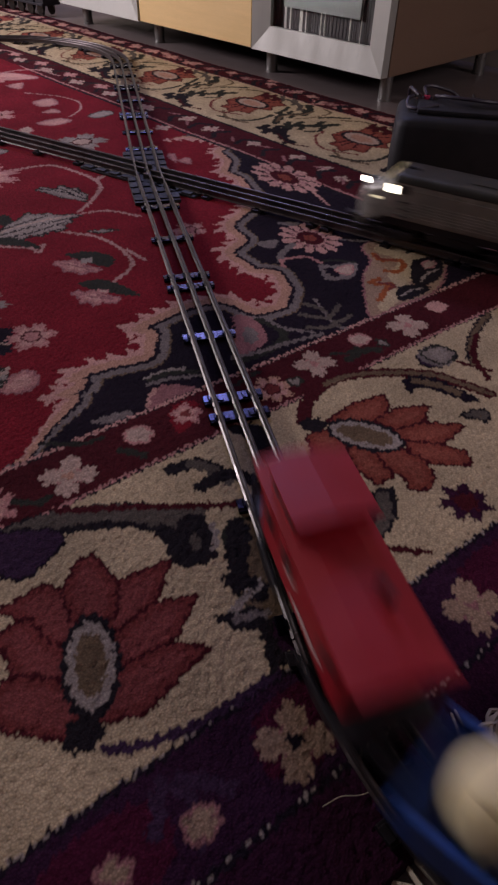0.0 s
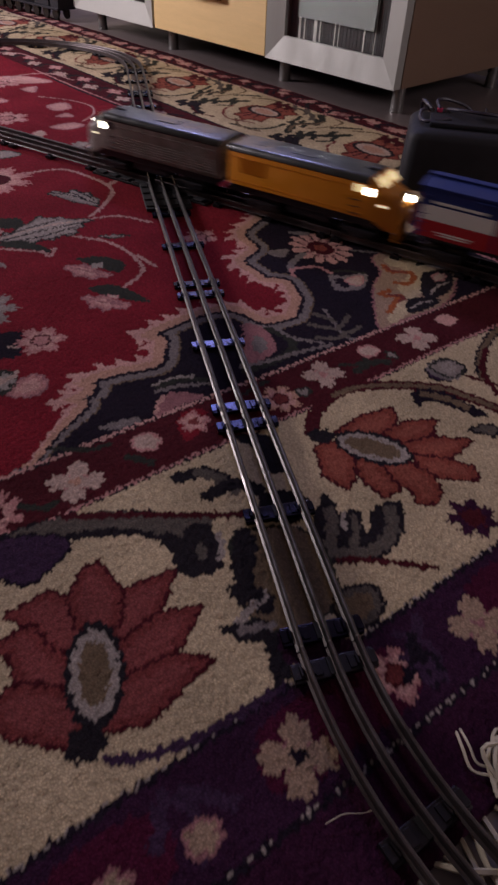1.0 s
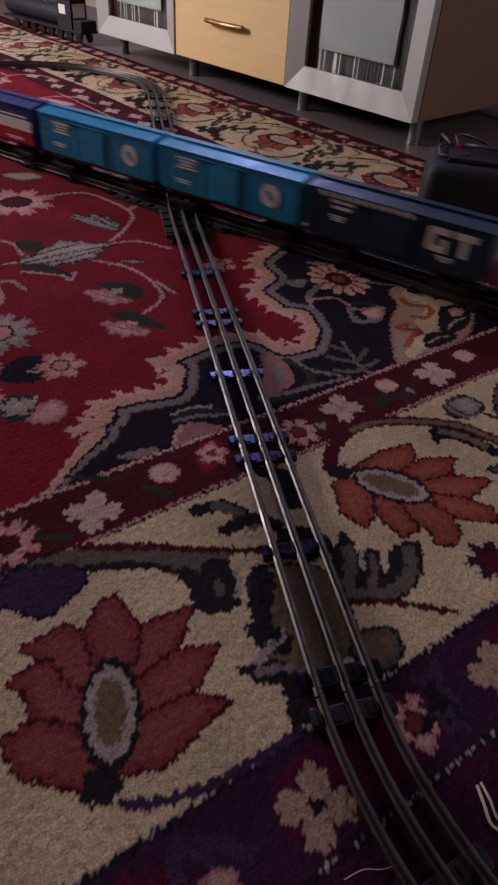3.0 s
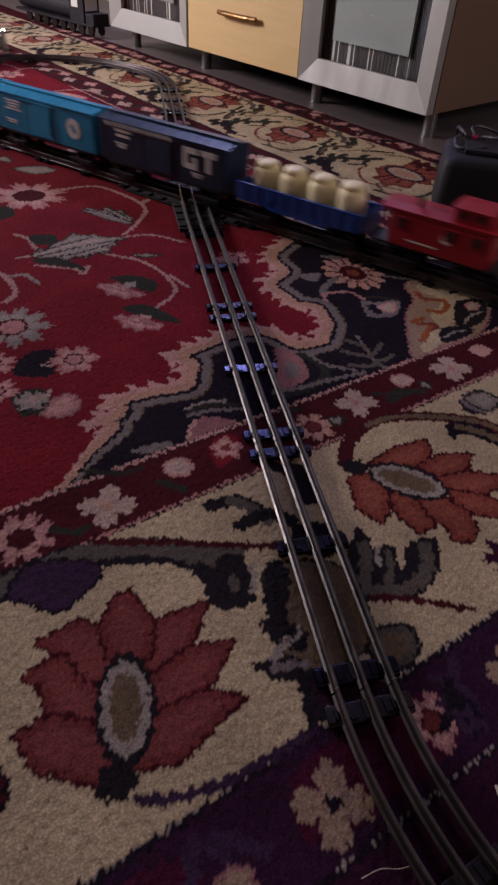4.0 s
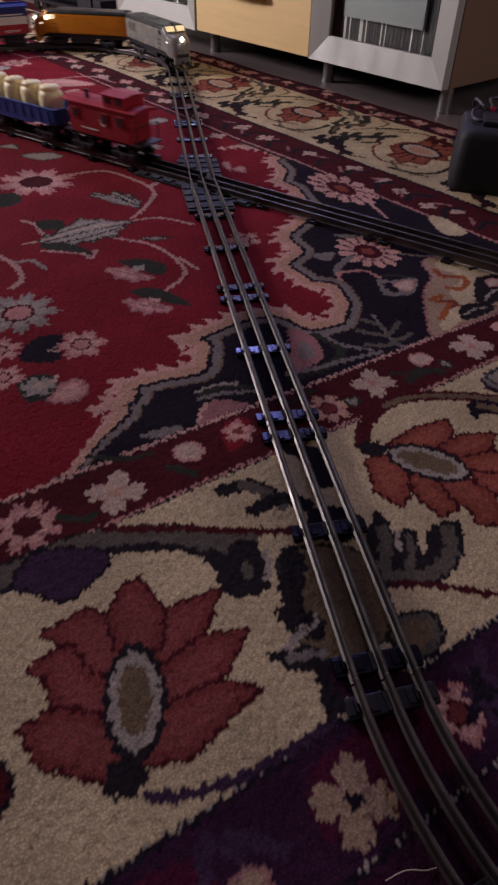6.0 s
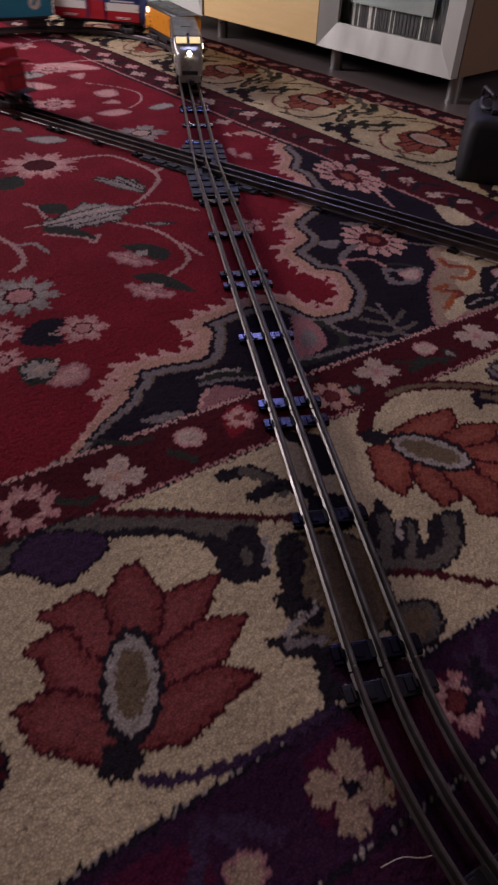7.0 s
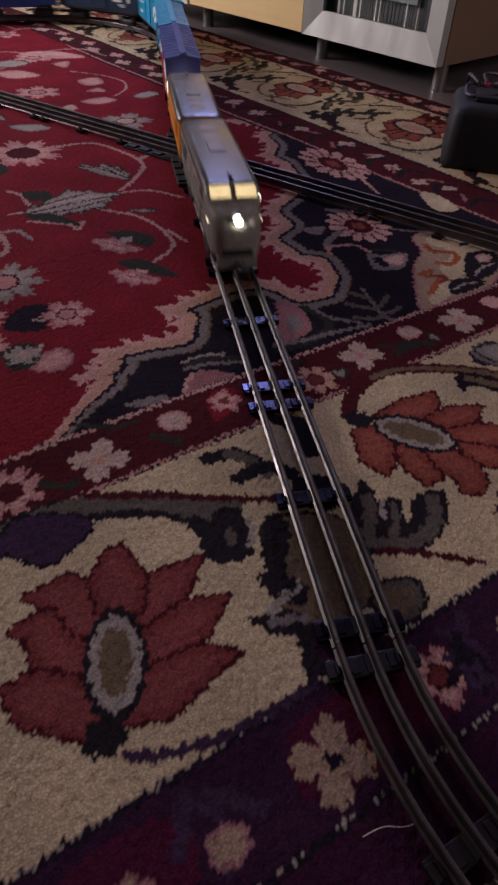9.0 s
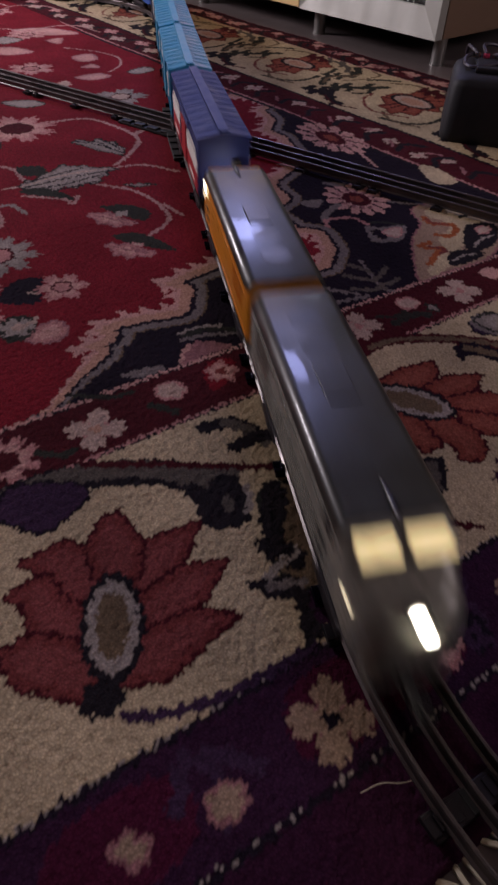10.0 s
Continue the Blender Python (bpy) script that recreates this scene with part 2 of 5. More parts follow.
def away(x, y, line):
    d = np.full(x.shape, 1e9)
    for (ax, ay), (bx, by) in zip(line, line[1:]):
        ux, uy = bx - ax, by - ay
        k = np.clip(((x - ax) * ux + (y - ay) * uy) / (ux * ux + uy * uy + 1e-9), 0, 1)
        d = np.minimum(d, np.hypot(x - ax - k * ux, y - ay - k * uy))
    return d


def lay(w, mask, dye):
    sub = DYE[w]
    sub[mask] = NAMES.index(dye)


RIM = dict(rust="darkrust", rust2="darkrust", rose="mauve", greyleaf="green", pale="rose", purple="navy", maroon="navy", leaf="dark", olive="green", drab="mauve", tan="rose")
CORE = dict(rust="rustl", rust2="rust2l", rose="pink", greyleaf="ash", leaf="olive", tan="pink")


def patch(dye, pts):
    """A closed shape with a darker worked rim and a paler middle."""
    p = np.array(pts)
    w, x, y = window(*p.min(0), *p.max(0))
    ins = inside(x, y, [tuple(q) for q in p])
    edge = away(x, y, [tuple(q) for q in p] + [tuple(p[0])])
    if dye in ("rust", "rust2"):
        edge = np.where(ins, edge, -edge) + 0.32
        ins = edge > 0
    lay(w, ins, dye)
    if dye in CORE:
        lay(w, ins & (edge > 0.75), CORE[dye])
    if dye in RIM:
        lay(w, ins & (edge < 0.26), RIM[dye])


def blob(dye, pts):
    patch(dye, smooth_line(pts, 6, True))


def stem(dye, width, pts):
    p = np.array(smooth_line(pts, 6))
    w, x, y = window(*(p.min(0) - width), *(p.max(0) + width))
    lay(w, away(x, y, [tuple(q) for q in p]) < width / 2, dye)


def oval(dye, cx, cy, a, b, turn):
    r = max(a, b)
    w, x, y = window(cx - r, cy - r, cx + r, cy + r)
    c, s = math.cos(radians(turn)), math.sin(radians(turn))
    u, v = (x - cx) * c + (y - cy) * s, (y - cy) * c - (x - cx) * s
    lay(w, (u / a) ** 2 + (v / b) ** 2 < 1, dye)


def rosette(dye, mid, cx, cy, r, n, tall=1.0):
    """A flower head: lobed petals parted by dark lines round a ringed eye."""
    w, x, y = window(cx - r, cy - r * tall, cx + r, cy + r * tall)
    y = cy + (y - cy) / tall
    d, th = np.hypot(x - cx, y - cy), np.arctan2(y - cy, x - cx) + r
    cut = 0.62 if n == 4 else 0.5
    lobe = r * (1 - cut + cut * np.abs(np.cos(n * th / 2)) ** 0.6) * (1 + 0.09 * np.sin(n * 4 * th + 1))
    lay(w, d < lobe, dye)
    if dye in CORE:
        lay(w, d < lobe * 0.72, CORE[dye])
    if r > 1.5:
        lay(w, (d < lobe * 0.9) & (d > 0.4 * r) & (np.abs(np.cos(n * th / 2)) * d < 0.25), RIM.get(dye, "maroon"))
        if n != 4:
            lay(w, d < 0.42 * r, "maroon")
    lay(w, d < (0.2 if n == 4 else 0.33) * r, mid)


# borders: distances from the long edge beside the cabinets and from the fringed edge
WU = WX + SLANT * (WY - 80)
for dye, y0, x1 in (("maroon", 35.2, 63.6), ("cream", 29.2, 71.5), ("deep", 10.3, 93.7), ("plum", 4.5, 99.2)):
    DYE[(WY < y0) | (WU > x1)] = NAMES.index(dye)
DYE[(WU > 93.7) & (WY > 10.3)] = NAMES.index("maroon")
SPAN = [(7.5, 35.8), (10.7, 38.7), (13.2, 40.6), (11.8, 42.0), (14.5, 42.4), (14.0, 43.8), (16.7, 44.4), (19.5, 44.0), (21.9, 43.3), (23.5, 45.6), (22.4, 47.6), (24.9, 48.3), (28.6, 48.7), (31.3, 48.7), (34.2, 47.9), (35.5, 45.8), (36.0, 43.6), (38.0, 43.4), (40.3, 45.5), (41.4, 48.4), (39.5, 49.9), (39.7, 52.3), (39.5, 54.7), (40.4, 56.7), (43.5, 58.1), (43.7, 61.0), (45.1, 63.1), (49.3, 65.3), (52.8, 68.4), (55.1, 75.0), (54.5, 78.4), (58.0, 82.0), (59.0, 86.7), (62.5, 88.7), (60.8, 92.8), (58.9, 95.0), (56.1, 95.7)]
w, x, y = window(5, 34, 70, 97)
panel = [(5, 35.2)] + SPAN + [(66, 97), (70, 35.2)]
ins, far_in = inside(x, y, panel) & (x < lean(63.6, y)) & (y > 35.2), away(x, y, SPAN)
near, run = np.full(x.shape, 1e9), np.zeros(x.shape)
gone = 0.0
for (ax, ay), (bx, by) in zip(SPAN, SPAN[1:]):
    ux, uy = bx - ax, by - ay
    long = math.hypot(ux, uy)
    k = np.clip(((x - ax) * ux + (y - ay) * uy) / long ** 2, 0, 1)
    d = np.hypot(x - ax - k * ux, y - ay - k * uy)
    run = np.where(d < near, gone + k * long, run)
    near = np.minimum(near, d)
    gone += long
slim = 0.45 + 0.55 * np.clip((run - 2) / 8, 0, 1)      # the band narrows towards its foot
tooth = 1.25 * np.clip(1 - (run / 2.1 + 0.12 * np.sin(run)) % 1 * 1.5, 0, 1) * np.clip((run - 5) / 3, 0, 1)
lay(w, ~ins & (far_in < tooth) & (x < lean(63, y)) & (y > 36.5), "pink")
for dye, d in (("pink", 0.0), ("tan", 0.45), ("navy", 1.5), ("grey", 1.95), ("olive", 2.75), ("navy", 2.95)):
    lay(w, ins & (far_in > d * slim), dye)
for dye, y0, thick in (("pink", 35.2, 0.42), ("rose", 29.4, 0.34), ("ash", 10.3, 0.18), ("ash", 4.5, 0.15)):
    w, x, y = window(-160, y0 - 1, 104, y0 + 1)
    lay(w, (y < y0 + 0.1) & (y > y0 - 0.3), "dark" if y0 > 20 else "navy")
    lay(w, (np.abs(y - y0) < thick / 2) & (np.sin(x * 13 + np.sin(x * 2.3)) > (0.1 if y0 < 12 else -0.75)), dye)
for dye, x1, thick in (("dark", 62.9, 0.7), ("rose", 63.6, 0.45), ("navy", 71.5, 0.6), ("rose", 93.3, 0.35), ("navy", 93.7, 0.5), ("navy", 99.0, 0.5)):
    w, x, y = window(56, 35, 104, 330)
    lay(w, np.abs(x - lean(x1, y)) < thick / 2, dye)
for k in range(-14, 12):
    cx = 9.5 * k + 3 * math.sin(k * 2.1)
    blob("wine", [(cx - 3.2, 6.2), (cx - 1, 5.4), (cx + 3, 6), (cx + 3.6, 8.6), (cx + 0.6, 9.4), (cx - 2.4, 8.8)])
    stem("purple", 0.6, [(cx + 4.4, 5.6), (cx + 5.2, 7.4), (cx + 4.2, 9.2)])
# inside the corner panel
def spray(cx, cy, r, tall=1.0):
    """A daisy of many narrow petals."""
    w, x, y = window(cx - r, cy - r * tall, cx + r, cy + r * tall)
    y = cy + (y - cy) / tall
    d, th = np.hypot(x - cx, y - cy), np.arctan2(y - cy, x - cx)
    lobe = r * (0.90 + 0.10 * np.cos(13 * th))
    lay(w, d < lobe, "pink")
    lay(w, (d < lobe * 0.97) & (np.cos(13 * th) < -0.72) & (d > 0.5 * r), "dark")
    lay(w, (d < 0.62 * r) & (np.cos(13 * th + 1.5) > 0.5), "mauve")
    lay(w, d < 0.42 * r, "maroon")
    lay(w, d < 0.20 * r, "rust2")


spray(51.6, 53.4, 3.7, 1.25)
spray(62.1, 71.5, 4.0, 1.7)
stem("pink", 0.5, [(62.6, 68.0), (61.5, 63.0), (60.6, 60.1)])
stem("grey", 0.9, [(44.8, 50.6), (46.0, 52.0), (48.6, 53.2)])
stem("rose", 0.45, [(44.1, 49.2), (44.8, 50.6), (46.4, 50.5), (48.1, 49.6), (48.4, 47.6)])
stem("grey", 0.4, [(54.4, 51.0), (56.2, 49.1), (58.4, 47.6)])
blob("grey", [(47.9, 47.4), (49.1, 46.4), (51.8, 45.3), (49.2, 43.0), (46.9, 43.5), (46.2, 44.6)])
blob("navy", [(47.6, 46.2), (48.6, 45.9), (48.4, 44.4), (47.3, 44.2)])
blob("pale", [(48.6, 45.6), (50.6, 45.6), (50.9, 44.6), (49.4, 43.5), (48.5, 44.2)])
stem("green", 0.5, [(51.6, 45.6), (50.2, 47.2), (48.8, 47.8)])
blob("drab", [(55.0, 47.9), (57.8, 48.2), (61.5, 45.6), (63.6, 42.2), (60.0, 38.6), (54.4, 35.3), (47.7, 35.3), (44.4, 35.3), (46.1, 38.0), (50.2, 42.6), (53.4, 44.8)])
blob("cream", [(56.4, 46.9), (59.4, 46.6), (62.4, 43.4), (60.4, 41.6), (57.4, 40.9), (55.3, 39.6), (52.4, 37.8), (51.5, 39.0), (52.8, 41.1), (55.2, 42.0), (56.2, 43.8), (55.6, 45.4)])
blob("cream", [(47.1, 36.9), (49.4, 38.3), (51.1, 38.6), (50.4, 36.9), (48.5, 35.9), (46.8, 35.4), (46.2, 35.9)])
stem("orange", 0.75, [(55.0, 45.6), (54.6, 44.4), (55.3, 43.5), (56.4, 42.6), (55.6, 41.4), (54.1, 40.9), (53.2, 41.8)])
stem("rust2", 0.5, [(54.9, 45.2), (54.9, 44.2), (56.0, 43.0)])
stem("orange", 0.7, [(51.2, 40.9), (49.8, 40.9), (50.4, 39.8), (51.4, 39.3), (49.6, 38.5), (47.8, 37.4)])
stem("rust", 0.45, [(50.6, 40.2), (51.5, 38.9), (50.4, 38.5)])
blob("dark", [(56.3, 40.9), (58.2, 41.8), (60.6, 40.3), (57.6, 37.4), (54.4, 36.9), (53.6, 38.1)])
blob("pale", [(58.0, 40.9), (59.6, 40.4), (58.6, 39.2), (57.2, 39.6)])
stem("ash", 0.35, [(54.6, 37.8), (56.4, 38.6), (58.4, 38.6)])
blob("dark", [(50.9, 38.0), (52.9, 38.0), (54.6, 36.4), (51.9, 35.6), (49.4, 36.0)])
stem("ash", 0.3, [(50.4, 36.7), (52.0, 37.0), (53.6, 36.6)])
stem("green", 0.6, [(58.6, 43.6), (60.4, 43.6), (61.4, 42.8)])
# a sprig of leaves, and a grey-rose leaf with dark arcs
stem("grey", 0.35, [(42.2, 41.6), (41.2, 38.8), (40.4, 36.2), (40.9, 35.2)])
for sx in ([(38.8, 40.0), (39.7, 38.8), (40.9, 37.6)], [(37.9, 37.6), (39.1, 36.7), (40.6, 36.2)], [(43.4, 39.2), (42.3, 38.4), (41.1, 38.0)], [(43.0, 36.9), (41.8, 36.6), (40.6, 36.8)], [(40.6, 41.4), (41.2, 40.2), (41.4, 39.2)]):
    stem("leaf", 0.6, sx)
blob("mauve", [(32.9, 43.5), (34.3, 42.2), (34.0, 39.9), (33.1, 38.1), (31.3, 37.4), (29.3, 37.4), (30.1, 39.6), (31.6, 41.4)])
blob("grey", [(31.2, 39.2), (32.8, 41.2), (33.0, 39.4), (31.8, 38.3)])
stem("green", 0.9, [(34.6, 41.4), (35.4, 39.0), (34.4, 37.2), (31.6, 36.6), (28.6, 36.7)])
stem("grey", 0.45, [(35.4, 40.8), (35.9, 38.6), (37.8, 36.6)])
stem("grey", 0.5, [(28.6, 37.5), (31.4, 36.9), (34.2, 36.6), (38.2, 35.9)])
stem("green", 0.7, [(20.6, 38.9), (22.7, 38.9), (24.6, 37.6)])
stem("grey", 0.5, [(20.2, 38.4), (22.3, 38.0), (24.6, 36.9)])
stem("ash", 0.35, [(20.4, 39.4), (22.4, 39.4), (24.0, 38.6)])
blob("mauve", [(19.8, 37.2), (21.4, 37.5), (22.8, 36.4), (23.2, 35.5), (20.8, 35.5), (18.4, 35.4)])
stem("pink", 0.35, [(18.6, 35.8), (19.4, 36.8), (20.4, 37.4)])
blob("grey", [(13.8, 36.6), (16.3, 36.4), (17.2, 35.6), (15.1, 35.5)])
blob("grey", [(45.0, 55.9), (47.9, 55.2), (45.9, 53.7)])
blob("grey", [(50.9, 59.1), (53.4, 57.7), (52.0, 57.1)])
# inner band flowers
rosette("rose", "maroon", 3.3, 32.1, 2.3, 8)
rosette("pale", "tan", 9.7, 31.9, 2.1, 4)
blob("pale", [(15.2, 33.8), (16.7, 34.0), (17.4, 32.5), (16.2, 31.7), (15.0, 32.5)])
stem("green", 0.7, [(14.1, 32.1), (14.8, 31.3), (15.3, 30.5)])
stem("green", 0.5, [(9.6, 36.3), (12.0, 34.6), (13.7, 34.3)])
blob("red", [(19.9, 34.3), (22.2, 34.2), (21.5, 32.1), (18.9, 31.3)])
rosette("rose", "rust", 20.7, 33.0, 1.4, 5)
rosette("tan", "rust", 28.8, 31.7, 1.9, 7)
blob("greyleaf", [(30.4, 31.9), (31.6, 32.0), (32.0, 31.1), (30.8, 30.8)])
rosette("pale", "rose", 34.4, 32.5, 2.0, 4)
blob("pale", [(39.6, 33.8), (41.3, 33.9), (41.7, 32.4), (39.9, 32.1)])
stem("green", 0.5, [(36.8, 32.8), (38.2, 32.0), (39.5, 32.1)])
rosette("pale", "rose", 46.3, 32.1, 2.1, 4)
blob("pink", [(50.6, 33.6), (52.4, 33.9), (52.8, 32.4), (51.0, 32.0)])
stem("green", 0.9, [(37.4, 31.2), (39.4, 31.4), (41.0, 30.6)])
blob("greyleaf", [(41.8, 32.2), (42.6, 31.4), (42.0, 30.4), (41.4, 31.2)])
stem("green", 0.6, [(5.4, 31.8), (6.9, 30.6), (7.6, 30.8)])
stem("green", 0.5, [(26.5, 33.9), (28.3, 34.3), (29.2, 34.4)])
# large palmette
patch("rust", [(5.2, 22.4), (4.2, 23.7), (1.5, 23.5), (2.5, 22.1), (2.6, 20.3), (3.7, 18.1), (5.2, 19.6)])
patch("rust", [(2.4, 22.0), (0.1, 21.8), (0.8, 20.6), (0.5, 18.8), (2.6, 16.3), (3.7, 18.1), (2.6, 20.3)])
patch("rust", [(0.5, 18.7), (-1.3, 18.6), (-1.1, 16.5), (0.8, 14.6), (2.2, 13.6), (2.9, 16.3), (1.9, 17.6)])
patch("rust", [(8.0, 21.2), (11.5, 20.7), (9.1, 18.5), (6.5, 17.6), (6.0, 19.1)])
patch("rust", [(9.0, 18.4), (11.5, 17.5), (8.6, 15.5), (5.5, 15.7), (5.9, 17.8)])
patch("rust", [(8.6, 15.5), (10.1, 14.1), (8.1, 13.6), (5.4, 12.9), (3.2, 13.8), (5.1, 15.8)])
patch("rust", [(7.7, 24.1), (8.0, 21.2), (6.9, 19.4), (5.6, 19.0), (4.8, 20.4), (5.1, 22.5), (6.8, 24.1)])
oval("dark", 4.3, 17.1, 3.4, 1.7, 66)
oval("ash", 4.3, 17.1, 2.8, 1.4, 67)
oval("olive", 4.3, 17.1, 2.1, 0.9, 67)
oval("dark", 2.2, 13.6, 1.0, 1.1, -114)
stem("purple", 0.55, [(2.8, 12.2), (4.5, 11.3), (6.8, 10.7), (9.6, 10.5), (12.6, 10.4)])
# second palmette
stem("maroon", 1.3, [(28.2, 26.6), (30.0, 28.4), (33.1, 29.6), (36.1, 29.2), (39.3, 27.3), (41.9, 25.0), (43.0, 22.8), (44.0, 20.1)])
stem("olive", 0.6, [(33.1, 29.6), (36.1, 29.2), (39.3, 27.3), (41.9, 25.0), (43.0, 22.8), (44.0, 20.1)])
blob("navy", [(39.2, 26.0), (40.8, 25.7), (41.8, 24.3), (42.4, 22.3), (42.6, 20.1), (41.5, 20.4), (40.9, 21.9), (40.2, 23.5), (39.4, 24.4), (38.2, 24.2)])
stem("olive", 0.8, [(40.0, 25.2), (41.2, 23.7), (41.8, 21.8)])
blob("leaf", [(39.3, 19.7), (41.0, 19.6), (42.1, 18.7), (40.8, 17.6), (40.2, 18.4)])
stem("navy", 1.0, [(46.3, 23.7), (48.9, 26.2), (52.4, 28.0), (54.9, 28.8)])
stem("olive", 0.6, [(46.3, 23.7), (48.9, 26.2), (52.4, 28.0), (54.9, 28.8)])
stem("maroon", 0.5, [(45.5, 24.9), (46.1, 23.5), (46.8, 22.4)])
blob("purple", [(42.8, 27.7), (44.5, 28.4), (46.2, 27.9), (46.6, 26.0), (45.3, 25.1), (43.3, 25.3), (42.3, 26.4)])
oval("grey", 44.5, 26.7, 1.7, 1.6, -33)
oval("pale", 44.8, 26.6, 0.4, 0.5, -63)
patch("rust2", [(29.9, 25.5), (33.1, 26.0), (36.1, 25.4), (35.5, 24.2), (33.8, 23.4), (31.1, 23.9)])
patch("rust2", [(33.3, 23.3), (35.9, 23.3), (38.1, 22.1), (36.6, 21.2), (34.0, 21.4)])
patch("rust2", [(33.7, 21.4), (36.3, 20.6), (38.5, 18.7), (36.7, 18.3), (35.2, 18.4), (33.4, 19.7)])
patch("rust2", [(33.4, 19.9), (35.0, 18.3), (36.1, 16.4), (35.4, 15.3), (33.4, 16.8), (32.4, 18.1)])
patch("rust2", [(30.4, 20.9), (32.2, 19.7), (32.7, 17.6), (32.1, 16.2), (30.8, 15.4), (29.7, 16.1), (30.3, 17.0), (30.0, 19.0)])
patch("rust2", [(28.8, 22.7), (30.2, 21.0), (29.8, 19.1), (29.5, 17.9), (28.1, 18.0), (28.0, 19.9)])
patch("rust2", [(27.4, 25.1), (29.1, 24.6), (28.9, 22.4), (27.4, 20.7), (26.3, 20.2), (25.8, 22.1)])
oval("dark", 31.2, 22.5, 3.2, 1.9, -58)
oval("ash", 31.2, 22.5, 2.9, 1.5, -56)
oval("olive", 31.2, 22.5, 2.3, 1.0, -56)
oval("dark", 28.6, 25.9, 1.1, 0.9, -38)
# leaves in the broad band
patch("dark", [(24.5, 20.9), (24.5, 19.4), (24.0, 18.5), (24.9, 18.5), (25.6, 17.9), (24.5, 16.5), (24.9, 16.0), (26.2, 17.6), (27.6, 17.6), (28.8, 17.0), (27.3, 15.0), (25.6, 14.1), (23.9, 13.8), (21.7, 14.7), (20.2, 15.9), (20.7, 17.2), (22.2, 19.3)])
stem("leaf", 0.9, [(23.6, 19.2), (22.8, 17.8), (21.6, 16.8)])
stem("leaf", 0.6, [(24.7, 17.7), (23.8, 16.4), (22.8, 15.8)])
stem("leaf", 1.0, [(27.4, 16.8), (26.2, 15.3), (24.3, 14.7), (22.5, 15.3), (21.4, 16.0)])
stem("ash", 0.4, [(23.4, 17.3), (23.9, 17.9), (24.3, 18.3)])
stem("darkrust", 0.5, [(21.4, 15.4), (23.1, 14.2), (26.2, 11.3)])
stem("dark", 2.4, [(0.4, 28.7), (4.5, 28.7), (8.2, 27.7), (12.2, 25.2), (13.4, 22.6), (13.0, 20.6)])
stem("leaf", 1.6, [(0.4, 28.8), (4.5, 28.9), (8.1, 28.1), (10.8, 26.6), (13.4, 24.6), (15.4, 23.4)])
stem("leaf", 1.5, [(12.4, 25.0), (14.0, 23.6), (14.2, 22.2)])
blob("dark", [(13.0, 22.0), (12.0, 20.2), (13.2, 19.3), (14.6, 19.4), (15.4, 21.4), (15.6, 23.0), (14.2, 23.4)])
blob("leaf", [(13.6, 21.6), (13.3, 20.4), (14.2, 20.2), (14.6, 21.4), (14.5, 22.4)])
stem("ash", 0.45, [(15.7, 21.6), (15.3, 20.6), (14.7, 19.9)])
stem("darkrust", 0.6, [(7.6, 29.2), (12.5, 26.0), (17.7, 22.6), (21.9, 21.2)])
stem("dark", 1.2, [(16.2, 27.9), (18.1, 27.5), (19.0, 26.0)])
stem("leaf", 1.0, [(17.8, 27.7), (18.7, 26.2), (19.1, 24.6)])
stem("dark", 1.2, [(17.1, 25.2), (19.4, 25.1), (20.5, 23.8)])
blob("dark", [(22.5, 29.6), (24.8, 28.3), (24.0, 24.4), (22.2, 24.8), (22.9, 27.2)])
blob("dark", [(20.0, 23.2), (22.4, 22.4), (23.1, 20.8), (21.8, 19.5), (19.8, 20.3)])
blob("olive", [(16.3, 21.1), (19.0, 20.5), (21.3, 18.1), (19.5, 13.2), (15.6, 12.6), (13.8, 14.5), (14.4, 17.6)])
blob("dark", [(16.8, 21.2), (15.2, 19.4), (14.5, 17.8), (13.6, 16.2), (14.8, 16.2), (15.8, 17.6), (17.4, 19.4), (17.8, 21.0)])
blob("dark", [(15.4, 16.6), (15.9, 15.6), (15.0, 14.6), (14.4, 15.4)])
patch("dark", [(11.6, 15.6), (13.2, 15.3), (14.6, 14.4), (14.6, 12.6), (13.6, 10.6), (12.2, 10.5), (13.2, 12.6), (13.4, 13.4), (12.4, 13.9)])
stem("ash", 0.6, [(13.2, 15.3), (14.2, 15.6), (15.5, 15.9)])
stem("grey", 0.5, [(12.7, 14.7), (13.8, 14.3), (14.6, 13.9)])
stem("dark", 1.1, [(14.2, 17.3), (15.1, 16.3)])
blob("leaf", [(19.3, 13.6), (21.8, 12.8), (21.5, 11.1), (19.5, 10.4), (18.0, 11.5)])
blob("purple", [(0.8, 27.9), (2.7, 29.7), (5.1, 29.0), (7.2, 27.2), (6.1, 25.7), (3.3, 24.9), (1.8, 26.6)])
blob("maroon", [(-3.9, 18.2), (-2.7, 17.8), (-2.4, 16.4), (-3.1, 15.3), (-4.6, 15.6)])
# shade beneath the rails at the near joint, painted as a dark patch
blob("deep", [(14.6, 13.2), (16.3, 12.5), (17.7, 11.3), (17.5, 10.1), (14.2, 10.9), (13.9, 12.0)])
# outer band flowers
rosette("drab", "navy", 11.0, 6.9, 2.1, 4)
rosette("rose", "rust", 18.6, 7.3, 1.8, 5)
blob("drab", [(4.2, 7.2), (5.3, 7.3), (6.0, 6.6), (5.4, 5.7), (4.3, 5.7), (3.9, 6.4)])
stem("purple", 0.8, [(3.7, 8.7), (3.4, 7.8), (2.8, 7.5)])
stem("purple", 0.8, [(5.2, 8.7), (6.2, 7.8), (6.9, 7.0)])
